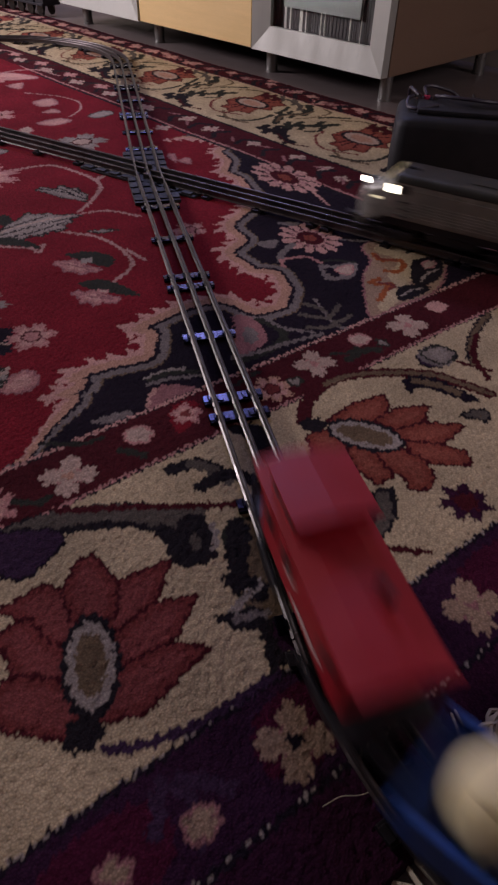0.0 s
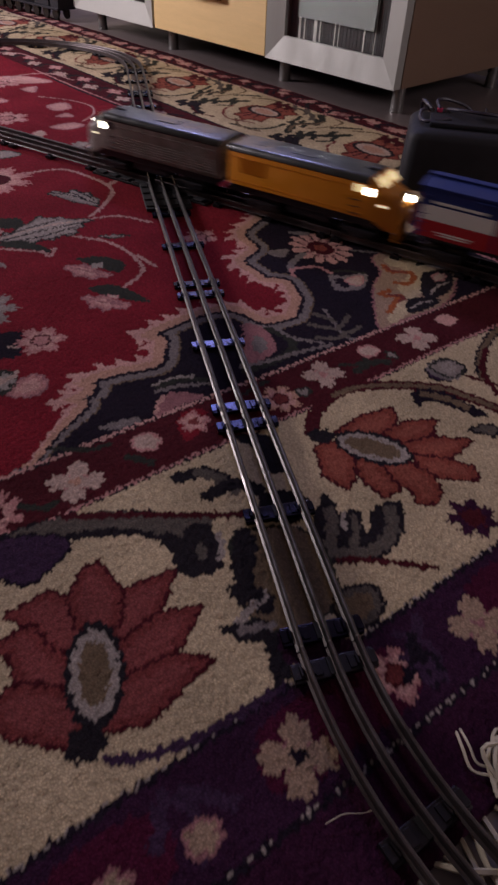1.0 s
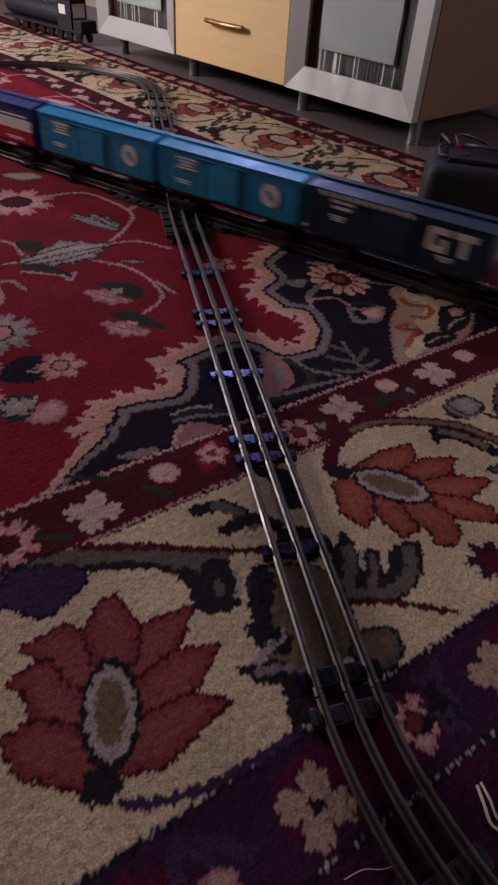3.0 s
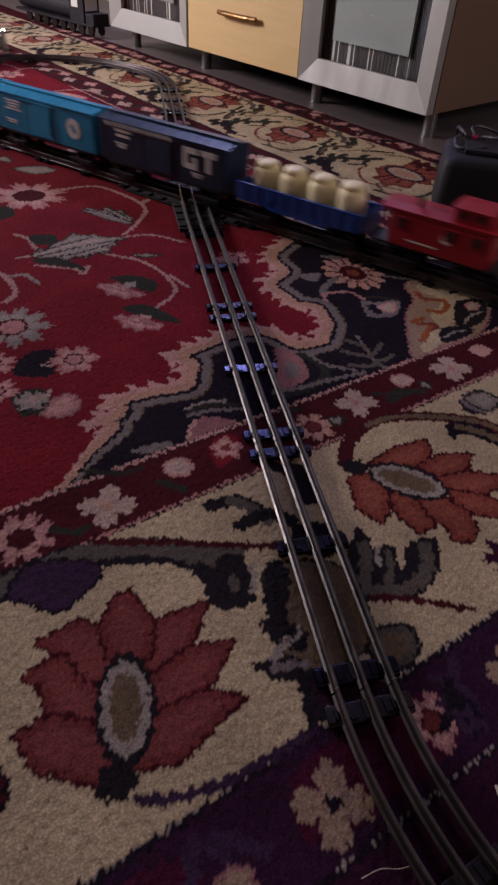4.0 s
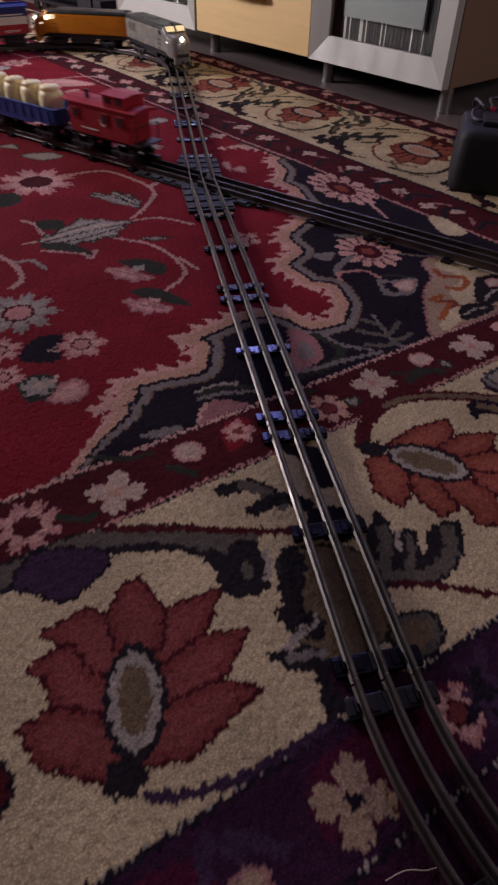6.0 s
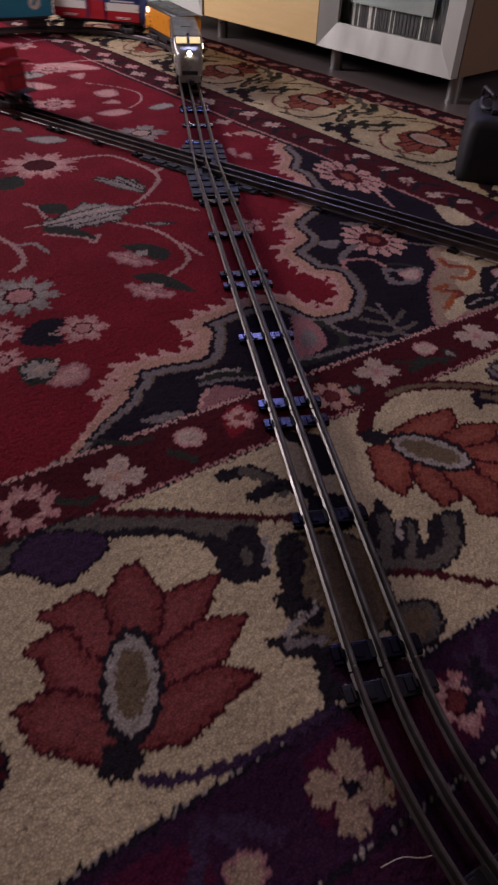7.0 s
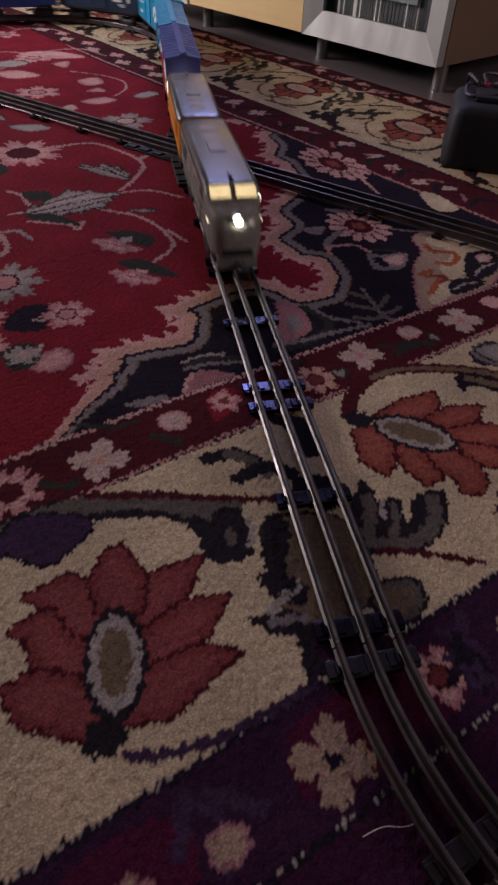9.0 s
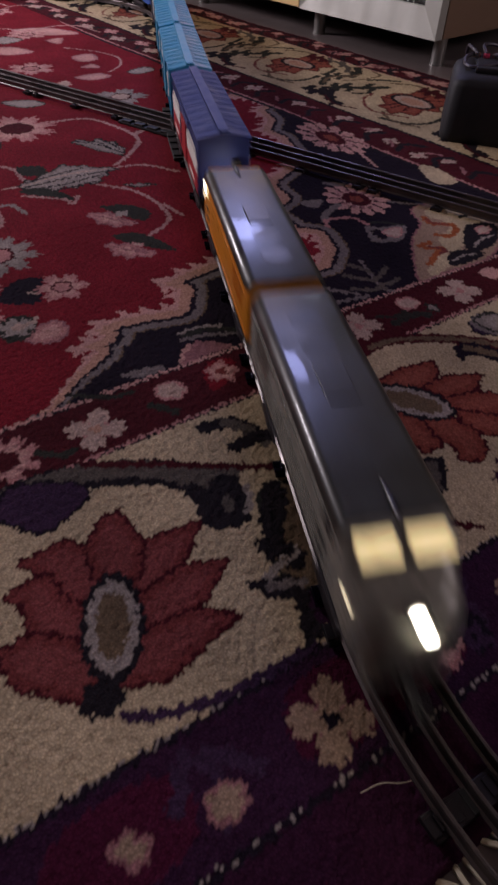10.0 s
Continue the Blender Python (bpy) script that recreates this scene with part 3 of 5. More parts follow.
stem("purple", 0.7, [(22.4, 9.3), (21.1, 8.1), (19.8, 7.7)])
oval("navy", 20.5, 6.5, 0.9, 1.2, -27)
blob("drab", [(-0.3, 7.5), (0.8, 7.8), (1.5, 6.9), (0.6, 6.2)])
rosette("plum", "maroon", 31.9, 12.8, 1.9, 7)
rosette("drab", "mauve", 25.3, 6.8, 2.0, 4)
blob("greyleaf", [(43.5, 27.9), (46.0, 27.9), (46.4, 25.8), (44.0, 25.4)])
stem("maroon", 0.6, [(50.8, 27.0), (47.4, 24.6), (45.7, 21.5)])
stem("navy", 0.7, [(21.1, 8.5), (20.2, 7.3), (19.0, 6.8)])
rosette("purple", "navy", 20.3, 6.3, 0.9, 4)
# field vines and flowers
stem("vine", 0.6, [(30.4, 96.0), (35.3, 95.0), (37.5, 89.7), (38.2, 84.7), (36.8, 81.3), (33.1, 77.6), (31.4, 76.4)])
stem("vine", 0.9, [(38.3, 85.4), (39.9, 86.4)])
stem("vine", 0.4, [(30.7, 75.7), (34.6, 74.7), (37.4, 70.8)])
stem("vine", 0.5, [(18.0, 75.7), (23.9, 74.7), (27.4, 71.6), (30.0, 68.4), (30.9, 64.3), (30.5, 60.4), (29.0, 58.4), (26.5, 57.0)])
stem("vine", 0.5, [(31.4, 63.2), (31.8, 59.7)])
stem("vine", 0.4, [(19.8, 72.9), (22.7, 69.6), (23.8, 69.9)])
stem("vine", 0.7, [(13.4, 74.6), (14.4, 70.7), (14.1, 67.0), (12.6, 65.6)])
stem("vine", 0.4, [(19.2, 82.8), (20.2, 80.3), (19.9, 77.4)])
stem("vine", 0.4, [(47.5, 135.7), (52.2, 130.2), (53.9, 124.8), (52.1, 120.0), (48.6, 116.8)])
stem("vine", 0.3, [(28.6, 120.7), (33.6, 124.0)])
stem("pale", 0.3, [(16.7, 76.0), (18.0, 75.7), (20.1, 76.0)])
stem("vine", 0.4, [(19.0, 83.3), (20.1, 81.3), (19.9, 78.4)])
stem("greyleaf", 0.6, [(14.9, 71.3), (16.4, 70.9), (17.1, 68.1)])
# feathered leaves and paired petals on the field
patch("greyleaf", [(18.7, 75.8), (20.3, 77.5), (20.9, 76.8), (22.6, 78.4), (23.4, 78.2), (25.8, 80.1), (26.4, 78.7), (28.1, 78.1), (28.7, 77.0), (30.4, 76.3), (31.3, 75.0), (29.6, 74.7), (29.5, 73.8), (28.2, 73.5), (28.1, 72.4), (26.5, 72.0), (25.8, 72.6), (24.4, 71.8), (23.4, 72.9), (22.3, 72.2), (20.9, 73.6), (19.1, 74.2)])
stem("dark", 0.3, [(18.6, 75.0), (24.4, 75.4), (30.9, 75.0)])
stem("dark", 0.3, [(20.1, 76.4), (23.5, 77.0), (27.4, 77.4)])
stem("dark", 0.3, [(20.7, 73.9), (24.5, 73.8), (28.7, 74.4)])
stem("dark", 0.3, [(22.5, 72.4), (24.7, 72.6), (27.3, 72.8)])
stem("pale", 0.3, [(19.0, 75.5), (22.6, 76.3), (26.2, 76.4), (30.1, 75.7)])
blob("green", [(20.5, 81.7), (22.2, 81.4), (23.4, 80.2), (23.0, 78.0), (21.4, 78.0), (20.3, 79.0)])
blob("green", [(18.4, 74.3), (20.5, 74.4), (21.9, 72.6), (23.1, 70.2), (22.6, 68.7), (21.1, 70.9), (19.2, 72.6)])
stem("vine", 0.4, [(18.4, 72.8), (20.6, 70.8), (22.2, 69.4), (22.4, 68.0), (23.8, 69.5)])
patch("greyleaf", [(29.4, 86.5), (30.9, 87.2), (31.9, 85.5), (33.4, 86.2), (33.7, 84.4), (34.9, 84.1), (34.6, 82.1), (35.1, 81.0), (33.5, 78.4), (32.7, 79.9), (31.2, 81.9), (30.3, 84.5)])
stem("dark", 0.3, [(30.2, 86.4), (32.4, 83.7), (33.9, 79.7)])
stem("dark", 0.3, [(32.0, 85.7), (32.9, 83.9), (33.2, 81.4)])
stem("dark", 0.3, [(33.5, 85.5), (34.0, 83.3), (34.1, 81.0)])
blob("green", [(24.7, 65.8), (27.0, 65.5), (28.7, 63.9), (29.1, 61.9), (27.7, 60.3), (26.7, 61.4), (25.7, 63.5)])
blob("green", [(23.0, 58.6), (25.4, 58.3), (26.7, 55.8), (27.2, 52.5), (25.2, 54.5), (23.7, 56.5)])
patch("rose", [(22.3, 64.5), (23.4, 65.0), (24.1, 64.3), (25.0, 64.5), (25.6, 63.2), (25.9, 61.8), (26.8, 60.3), (25.9, 59.7), (25.0, 60.4), (24.1, 60.1), (23.6, 61.4), (22.7, 61.7), (22.9, 63.2)])
stem("mauve", 0.3, [(23.3, 64.0), (24.6, 62.4), (25.7, 60.5)])
stem("mauve", 0.3, [(24.4, 64.2), (25.2, 62.5), (25.8, 61.3)])
patch("rose", [(21.2, 57.1), (22.4, 57.4), (22.8, 56.5), (23.8, 56.5), (24.3, 55.1), (24.9, 54.1), (25.5, 53.1), (24.2, 52.5), (23.4, 53.4), (22.2, 53.2), (22.1, 54.4), (21.3, 54.6), (21.6, 55.9)])
stem("mauve", 0.3, [(22.0, 56.5), (23.2, 55.0), (24.6, 53.4)])
stem("mauve", 0.3, [(23.1, 56.3), (23.8, 55.0), (24.4, 53.7)])
blob("ash", [(25.7, 63.8), (26.9, 63.5), (26.4, 62.5), (25.5, 62.7)])
blob("pale", [(24.1, 56.3), (25.1, 55.6), (24.6, 55.1), (24.0, 55.5)])
blob("greyleaf", [(29.6, 70.5), (31.6, 70.0), (33.4, 68.7), (31.1, 68.9)])
rosette("rose", "maroon", 25.1, 95.3, 5.5, 8)
rosette("greyleaf", "rose", 11.5, 60.1, 3.9, 9)
blob("navy", [(9.7, 53.3), (11.7, 54.7), (13.7, 54.0), (12.5, 50.7), (11.5, 50.0), (9.1, 51.5)])
stem("pale", 0.3, [(11.8, 52.0), (12.5, 51.5), (13.1, 52.0)])
rosette("rose", "rose", 14.8, 51.6, 2.4, 6)
rosette("rose", "rose", 7.9, 54.3, 2.1, 6)
blob("rose", [(9.2, 45.6), (12.1, 46.8), (12.9, 44.9), (11.4, 43.4), (9.4, 44.1)])
blob("green", [(7.7, 48.3), (9.8, 48.9), (10.9, 47.5), (9.6, 45.2), (7.7, 45.4)])
rosette("ash", "pale", 9.1, 47.0, 1.5, 6)
stem("pale", 0.5, [(9.5, 47.1), (10.5, 47.2), (10.9, 47.7)])
rosette("rose", "rose", 6.9, 49.8, 1.9, 5)
blob("green", [(17.9, 92.3), (21.1, 92.6), (21.2, 89.4), (19.0, 88.3), (17.1, 89.3)])
rosette("greyleaf", "pale", 44.0, 102.1, 4.1, 5)
blob("pale", [(37.9, 113.6), (39.9, 114.8), (39.9, 112.3), (37.9, 110.8)])
blob("greyleaf", [(26.7, 108.1), (31.0, 107.6), (32.7, 104.5), (28.9, 104.0)])
rosette("rose", "rose", 37.2, 124.2, 4.0, 6)
blob("rose", [(46.6, 129.1), (50.7, 129.5), (50.1, 125.3), (46.7, 125.2)])
blob("rose", [(45.2, 121.6), (48.1, 123.2), (48.4, 120.1)])
blob("rose", [(41.9, 116.1), (46.5, 117.0), (47.9, 114.0), (43.8, 113.0)])
blob("greyleaf", [(51.3, 115.5), (55.3, 116.8), (56.2, 114.0), (52.3, 113.0)])
rosette("rose", "rose", 40.5, 63.6, 2.2, 5)
blob("rose", [(52.5, 86.2), (54.8, 86.5), (53.5, 83.7)])
blob("rose", [(52.3, 89.2), (53.9, 89.3), (52.0, 85.6)])
blob("rose", [(34.6, 140.7), (39.1, 141.0), (41.6, 135.1), (36.2, 135.4)])
blob("rose", [(46.5, 142.6), (50.4, 143.4), (47.9, 138.4)])
blob("greyleaf", [(24.8, 113.9), (27.6, 114.1), (27.5, 110.9)])
stem("vine", 0.35, [(32.6, 141.6), (37.8, 144.1), (44.8, 151.4)])
blob("rose", [(43.5, 154.7), (50.8, 154.4), (55.0, 145.7), (47.1, 147.6)])
blob("rose", [(25.8, 131.6), (29.3, 133.3), (28.4, 126.5), (25.3, 126.0)])
# broad band along the cabinet side
def medallion(pts, eye):
    """A rust palmette with ragged petals, dark veins and an eye."""
    patch("rust2", pts)
    cx, cy = eye
    for qx, qy in pts[::2]:
        stem("darkrust", 0.45, [(cx, cy), ((cx + qx) / 2 + 0.4, (cy + qy) / 2), (cx + 0.86 * (qx - cx), cy + 0.86 * (qy - cy))])
    oval("dark", cx, cy, 2.6, 4.4, 0)
    oval("pale", cx, cy, 2.0, 3.6, 0)
    oval("tan", cx, cy, 1.2, 2.4, 0)


def scrolls(y):
    """Leafy scrolls between two palmettes; y: the upper palmette's eye."""
    dx = lean(0, y) - lean(0, 106.5)
    for dye, wide, pts in (
            ("green", 1.3, [(77.6, 93.5), (79.6, 95.4), (81.8, 96.5), (84.7, 95.3), (87.9, 95.9), (90.2, 99.4)]),
            ("olive", 0.7, [(78.4, 94.0), (80.6, 95.8), (82.6, 96.0), (84.9, 94.9), (88.0, 95.4)]),
            ("leaf", 1.1, [(86.6, 97.4), (88.8, 100.4), (89.4, 104.2), (88.0, 107.0)]),
            ("green", 0.8, [(79.9, 97.4), (77.2, 96.8), (74.7, 97.0), (72.6, 98.8), (71.4, 102.4)]),
            ("olive", 0.6, [(73.4, 96.2), (72.2, 98.6), (72.4, 102.0), (74.0, 104.6)]),
            ("green", 1.5, [(77.5, 91.1), (79.6, 90.6), (81.7, 88.9), (86.1, 86.6)]),
            ("dark", 1.8, [(73.6, 92.6), (74.4, 90.2), (76.5, 89.8)]),
            ("dark", 1.5, [(76.0, 89.2), (73.6, 86.6), (73.4, 83.6)]),
            ("green", 0.9, [(81.4, 98.0), (83.8, 98.8), (86.0, 100.2)]),
            ("olive", 0.5, [(82.4, 93.4), (85.8, 92.4), (90.0, 92.8), (91.2, 96.0)]),
            ("green", 0.8, [(86.4, 91.6), (88.2, 90.6), (90.6, 88.2)]),
            ("olive", 0.6, [(88.6, 88.0), (91.2, 85.0), (91.4, 82.0)]),
            ("maroon", 1.5, [(89.7, 82.0), (91.2, 80.4), (90.6, 78.0)]),
            ("green", 0.7, [(79.0, 87.0), (81.2, 85.8), (82.6, 86.4)]),
            ("darkrust", 0.5, [(74.2, 88.6), (72.6, 84.0), (74.0, 80.4)])):
        at_y = [(a + dx, b + y - 106.5) for a, b in pts]
        stem(dye, wide, at_y)
        if wide > 1.0:
            for (a, b), (c, d) in zip(at_y, at_y[1:]):
                mx, my = (a + c) / 2, (b + d) / 2
                stem(dye, wide * 0.8, [(mx, my), (mx + 0.5 * (d - b) / 2 + 0.5, my + 1.1), (mx + 1.3, my + 1.6)])
                stem(dye, wide * 0.8, [(mx, my), (mx - 0.6, my - 0.9), (mx - 1.4, my - 1.2)])


PETALS = [(75.3, 107.3), (77.4, 107.6), (79.0, 110.6), (82.1, 110.9), (84.0, 109.2), (86.7, 109.9), (86.2, 107.0), (88.2, 105.4), (86.6, 103.6), (86.4, 101.4), (83.2, 102.2),
          (81.8, 100.2), (79.8, 102.2), (76.8, 100.6), (76.4, 103.0), (74.3, 103.4), (75.6, 105.4)]
for k in range(-2, 7):
    yy = 106.5 + 27.6 * k
    dx = lean(0, yy) - lean(0, 106.5)
    scrolls(yy)
    medallion([(a + dx, b + 27.6 * k) for a, b in PETALS], (81.6 + dx, yy - 0.4))
    stem("rust", 0.45, [(75.2 + dx, yy - 6.0), (72.8 + dx, yy - 0.6), (75.6 + dx, yy + 4.6), (79.0 + dx, yy + 6.4)])
# narrow band along the cabinet side
rosette("pale", "rose", 59.3, 102.1, 1.6, 4)
rosette("pale", "rose", 65.9, 104.5, 1.7, 4)
rosette("pale", "rose", 65.9, 97.1, 1.6, 4)
rosette("pale", "rose", 67.4, 86.3, 1.5, 4)
rosette("pale", "rose", 69.1, 77.0, 1.5, 4)
rosette("pale", "rose", 69.4, 70.8, 1.4, 4)
rosette("pale", "rose", 68.8, 66.4, 1.3, 4)
rosette("pale", "rose", 68.3, 60.3, 1.3, 4)
rosette("pale", "rose", 70.3, 57.0, 1.3, 4)
rosette("rose", "pale", 94.7, 108.1, 1.7, 4)
rosette("rose", "pale", 93.3, 99.7, 1.7, 4)
rosette("rose", "pale", 94.6, 94.8, 1.7, 4)
rosette("rose", "pale", 95.9, 90.1, 1.6, 4)
rosette("rose", "pale", 96.2, 117.4, 1.8, 4)
rosette("rose", "pale", 97.3, 126.8, 1.9, 4)
rosette("rose", "pale", 97.1, 135.2, 2.0, 4)
blob("cream", [(65.5, 57.4), (67.1, 55.9), (66.1, 51.0), (63.1, 52.0)])
for k in range(6):
    cx, e = -17 - 24 * k, (-1) ** k
    rosette("rust", "olive", cx, 19.5, 7.6, 9)
    oval("navy", cx, 19.5, 2.6, 4.2, 0)
    oval("pale", cx, 19.5, 2.1, 3.7, 0)
    stem("navy", 2.6, [(cx - 5, 27), (cx - 10, 25), (cx - 13, 20), (cx - 11, 14), (cx - 6, 12)])
    stem("leaf", 1.8, [(cx - 5, 27), (cx - 10, 25), (cx - 13, 20), (cx - 11, 14), (cx - 6, 12)])
    blob("purple", [(cx - 15, 25), (cx - 12, 28), (cx - 9, 27), (cx - 11, 24.6)])
for k in range(16):
    rosette("pale" if k % 2 else "rose", "rose" if k % 2 else "maroon", -9 - 9 * k, 32.1, 2.1, 4 + 2 * (k % 2))
    rosette("drab", "navy", -12 - 10 * k, 7.4, 2.2, 4)
for k in range(40):
    a, b = rng.uniform(-140, -8), rng.uniform(42, 150)
    rosette("rose" if k % 3 else "greyleaf", "rose" if k % 2 else "maroon", a, b, rng.uniform(2.6, 4.6), 6)
    stem("vine", 0.6, [(a, b), (a - 5, b + 6), (a - 11, b + 4), (a - 13, b - 3)])
    blob("green" if k % 2 else "greyleaf", [(a - 9, b - 4), (a - 5, b - 1), (a - 3, b - 5), (a - 6, b - 7)])
for k in range(34):
    yy = 46 + 6.1 * k
    for u in (67.4, 96.6):
        e = (-1) ** k
        stem("dark", 0.9, [(lean(u - 2.2 * e, yy), yy - 2), (lean(u - 0.4 * e, yy), yy), (lean(u + 1.8 * e, yy), yy - 1)])
        stem("mauve", 0.5, [(lean(u + 1.4 * e, yy), yy + 0.4), (lean(u + 0.2 * e, yy), yy + 2.2)])
        if u > 90:
            rosette("rose" if k % 2 else "mauve", "pale", lean(u - 0.6 * e, yy), yy + 2.8, 1.2, 4, 1.5)
# the same motifs go on along the borders and over the field beyond
for k in range(26):
    yy = 108 + 6.2 * k
    if k:
        rosette("pale" if k % 2 else "rose", "rose", lean(67.5 + (-1) ** k, yy), yy, 1.6, 4, 1.4)
        stem("green", 0.5, [(lean(65.4, yy), yy + 2), (lean(67.4, yy), yy + 3.4), (lean(69.8, yy), yy + 2.6)])
    yy = 48 + 7.2 * k
    if not 88 < yy < 138:
        rosette("rose", "pale", lean(96.4, yy), yy, 1.7, 4, 1.4)
    stem("navy", 0.6, [(lean(94.6, yy), yy + 3), (lean(96, yy), yy + 4.5), (lean(98, yy), yy + 3.6)])
for k in range(26):
    a, b = rng.uniform(-60, 55), rng.uniform(118, 240)
    rosette("rose" if k % 3 else "greyleaf", "rose" if k % 2 else "maroon", a, b, rng.uniform(3, 5), 6)
    stem("vine", 0.6, [(a, b), (a + 6, b + 5), (a + 12, b + 3), (a + 14, b - 4)])
    blob("greyleaf" if k % 2 else "green", [(a - 10, b - 3), (a - 5, b), (a - 2, b - 4), (a - 6, b - 6)])


def weave():
    ny, nx = GX.shape
    co = np.empty((ny, nx, 3))
    co[..., 0], co[..., 1] = GX / 100, GY / 100
    co[..., 2] = rng.normal(0, 0.0003, GX.shape) + 0.0012 * np.sin(GX * 0.21 + 1) * np.sin(GY * 0.17)
    edge = (np.arange(ny)[:, None] == 0) | (np.arange(nx)[None, :] == nx - 1)
    co[..., 2][edge] = FZ + 0.001
    me = bpy.data.meshes.new("rug")
    me.vertices.add(ny * nx)
    me.vertices.foreach_set("co", co.ravel())
    i = np.arange(ny * nx).reshape(ny, nx)
    quads = np.stack([i[:-1, :-1], i[:-1, 1:], i[1:, 1:], i[1:, :-1]], -1).reshape(-1, 4)
    me.loops.add(quads.size)
    me.loops.foreach_set("vertex_index", quads.ravel().astype(np.int32))
    me.polygons.add(len(quads))
    me.polygons.foreach_set("loop_start", np.arange(0, quads.size, 4, dtype=np.int32))
    me.update()
    me.validate()
    att = me.color_attributes.new("dye", "FLOAT_COLOR", "POINT")
    table = np.array([(*DYES[k], 1.0) for k in NAMES])
    col = table[DYE]
    col[..., :3] *= rng.normal(1, 0.10, GX.shape)[..., None]
    att.data.foreach_set("color", np.clip(col, 0, 1).ravel().astype(np.float32))
    me.materials.append(PILE)
    return new("rug", me)


rug = tagged(weave(), "red wool rug with cream floral border and navy corners", "rug")

# ---- the line: a figure eight of tinplate track, three rails ----
CROSS = Vector((0.452, 0.824))
SIDE, FAR_HEAD, NEAR_HEAD = 111.9, 65.3, 68.0
# pieces in running order from the crossing: length, turn in degrees (left is plus)
LEGS_OF_LINE = [
    (0.486, 0), (0.3 * radians(22.5), 22.5), (0.3 * radians(134.4), -134.4), (0.05, 0), (0.30 * radians(114.7), -114.7), (0.697, 0),
    (0.774, 0), (0.312 * radians(112.0), 112.0), (0.123, 0), (0.26 * radians(134.4), 134.4), (0.3 * radians(22.5), -22.5), (0.654, 0)]
STARTS, TOTAL = [], 0.0


def lay_line():
    global TOTAL
    p, h = CROSS.copy(), SIDE
    for k, (length, turn) in enumerate(LEGS_OF_LINE):
        if k == 6:
            p, h = CROSS.copy(), NEAR_HEAD + 180 
        STARTS.append((TOTAL, p.copy(), h, length, turn))
        p, h = step(p, h, length, turn, length)
        TOTAL += length


def step(p, h, length, turn, d):
    a = radians(h)
    if not turn:
        return p + d * Vector((math.cos(a), math.sin(a))), h
    t = radians(turn)
    r = length / t
    b = a + t * d / length
    return p + r * Vector((math.sin(b) - math.sin(a), math.cos(a) - math.cos(b))), h + turn * d / length


def at(s):
    s %= TOTAL
    for s0, p, h, length, turn in reversed(STARTS):
        if s >= s0 - 1e-9:
            return step(p, h, length, turn, s - s0)


lay_line()
GAUGE, RAIL_TOP = 0.034, 0.0125


def rail_ring(p, h, off):
    """A tubular rail's outline: round head, thin web, foot."""
    n = Vector((-math.sin(radians(h)), math.cos(radians(h))))
    prof = [(-.0022, .0040), (.0022, .0040), (.0022, .0046), (.0008, .0056), (.0006, .0098), (.0012, .0103), (.0014, .0113), (.0009, .0123),
            (0, .0126), (-.0009, .0123), (-.0014, .0113), (-.0012, .0103), (-.0006, .0098), (-.0008, .0056), (-.0022, .0046)]
    return [(p.x + n.x * (off + a), p.y + n.y * (off + a), z) for a, z in prof]


def local(bm, inv):
    bmesh.ops.transform(bm, matrix=inv, verts=bm.verts)
    return bm


def track_section(s0, s1, label, ties=(0.07, 0.5, 0.93), metal=RAIL):
    mid, hm = at((s0 + s1) / 2)
    base = pose(mid.x, mid.y, 0, 0, 0, hm)
    inv = base.inverted()
    t = thing("track_section", base, label, "toy track", "track sections of the figure eight")
    steps = 2 if abs(at(s0 + 0.001)[1] - at(s1 - 0.001)[1]) < 0.1 else 12
    for off in (-GAUGE / 2, 0, GAUGE / 2):
        rings = []
        for k in range(steps + 1):
            p, h = at(s0 + 0.0006 + (s1 - s0 - 0.0012) * k / steps)
            rings.append(rail_ring(p, h, off))
        part("rail", local(loft(bmesh.new(), rings), inv), metal, t)
    for f in ties:
        p, h = at(s0 + (s1 - s0) * f)
        m = inv @ pose(p.x, p.y, 0, 0, 0, h)
        bm = bmesh.new()
        box(bm, (0, 0, 0.0022), (0.0125, 0.051, 0.0036), 0.0008)
        for yy in (-0.0235, -0.0105, 0.0105, 0.0235):
            box(bm, (0, yy, 0.0043), (0.0085, 0.0045, 0.0012), 0.0004)
        bmesh.ops.transform(bm, matrix=m, verts=bm.verts)
        tie = part("tie", bm, TIE if metal is RAIL else DTIE, t)
        for off in (-GAUGE / 2, GAUGE / 2):
            bm = bmesh.new()
            for e in (-1, 1):
                box(bm, (0, off + e * 0.0034, 0.0052), (0.007, 0.0014, 0.0026), 0.0004)
            bmesh.ops.transform(bm, matrix=m, verts=bm.verts)
            part("clip", bm, TIE if metal is RAIL else DTIE, tie)
        bm = box(bmesh.new(), (0, 0, 0.0046), (0.011, 0.0085, 0.0012), 0.0003)
        bmesh.ops.transform(bm, matrix=m, verts=bm.verts)
        part("insulator", bm, FIBRE, tie)
    p, h = at(s1 - 0.002)
    d = Vector((math.cos(radians(h)), math.sin(radians(h))))
    n = Vector((-d.y, d.x))
    for off in (-GAUGE / 2, 0, GAUGE / 2):
        a, b = p + n * off - d * 0.004, p + n * off + d * 0.006
        part("pin", local(rodded((a.x, a.y, 0.011), (b.x, b.y, 0.011), 0.0012, seg=10), inv), PIN, t)
    return t


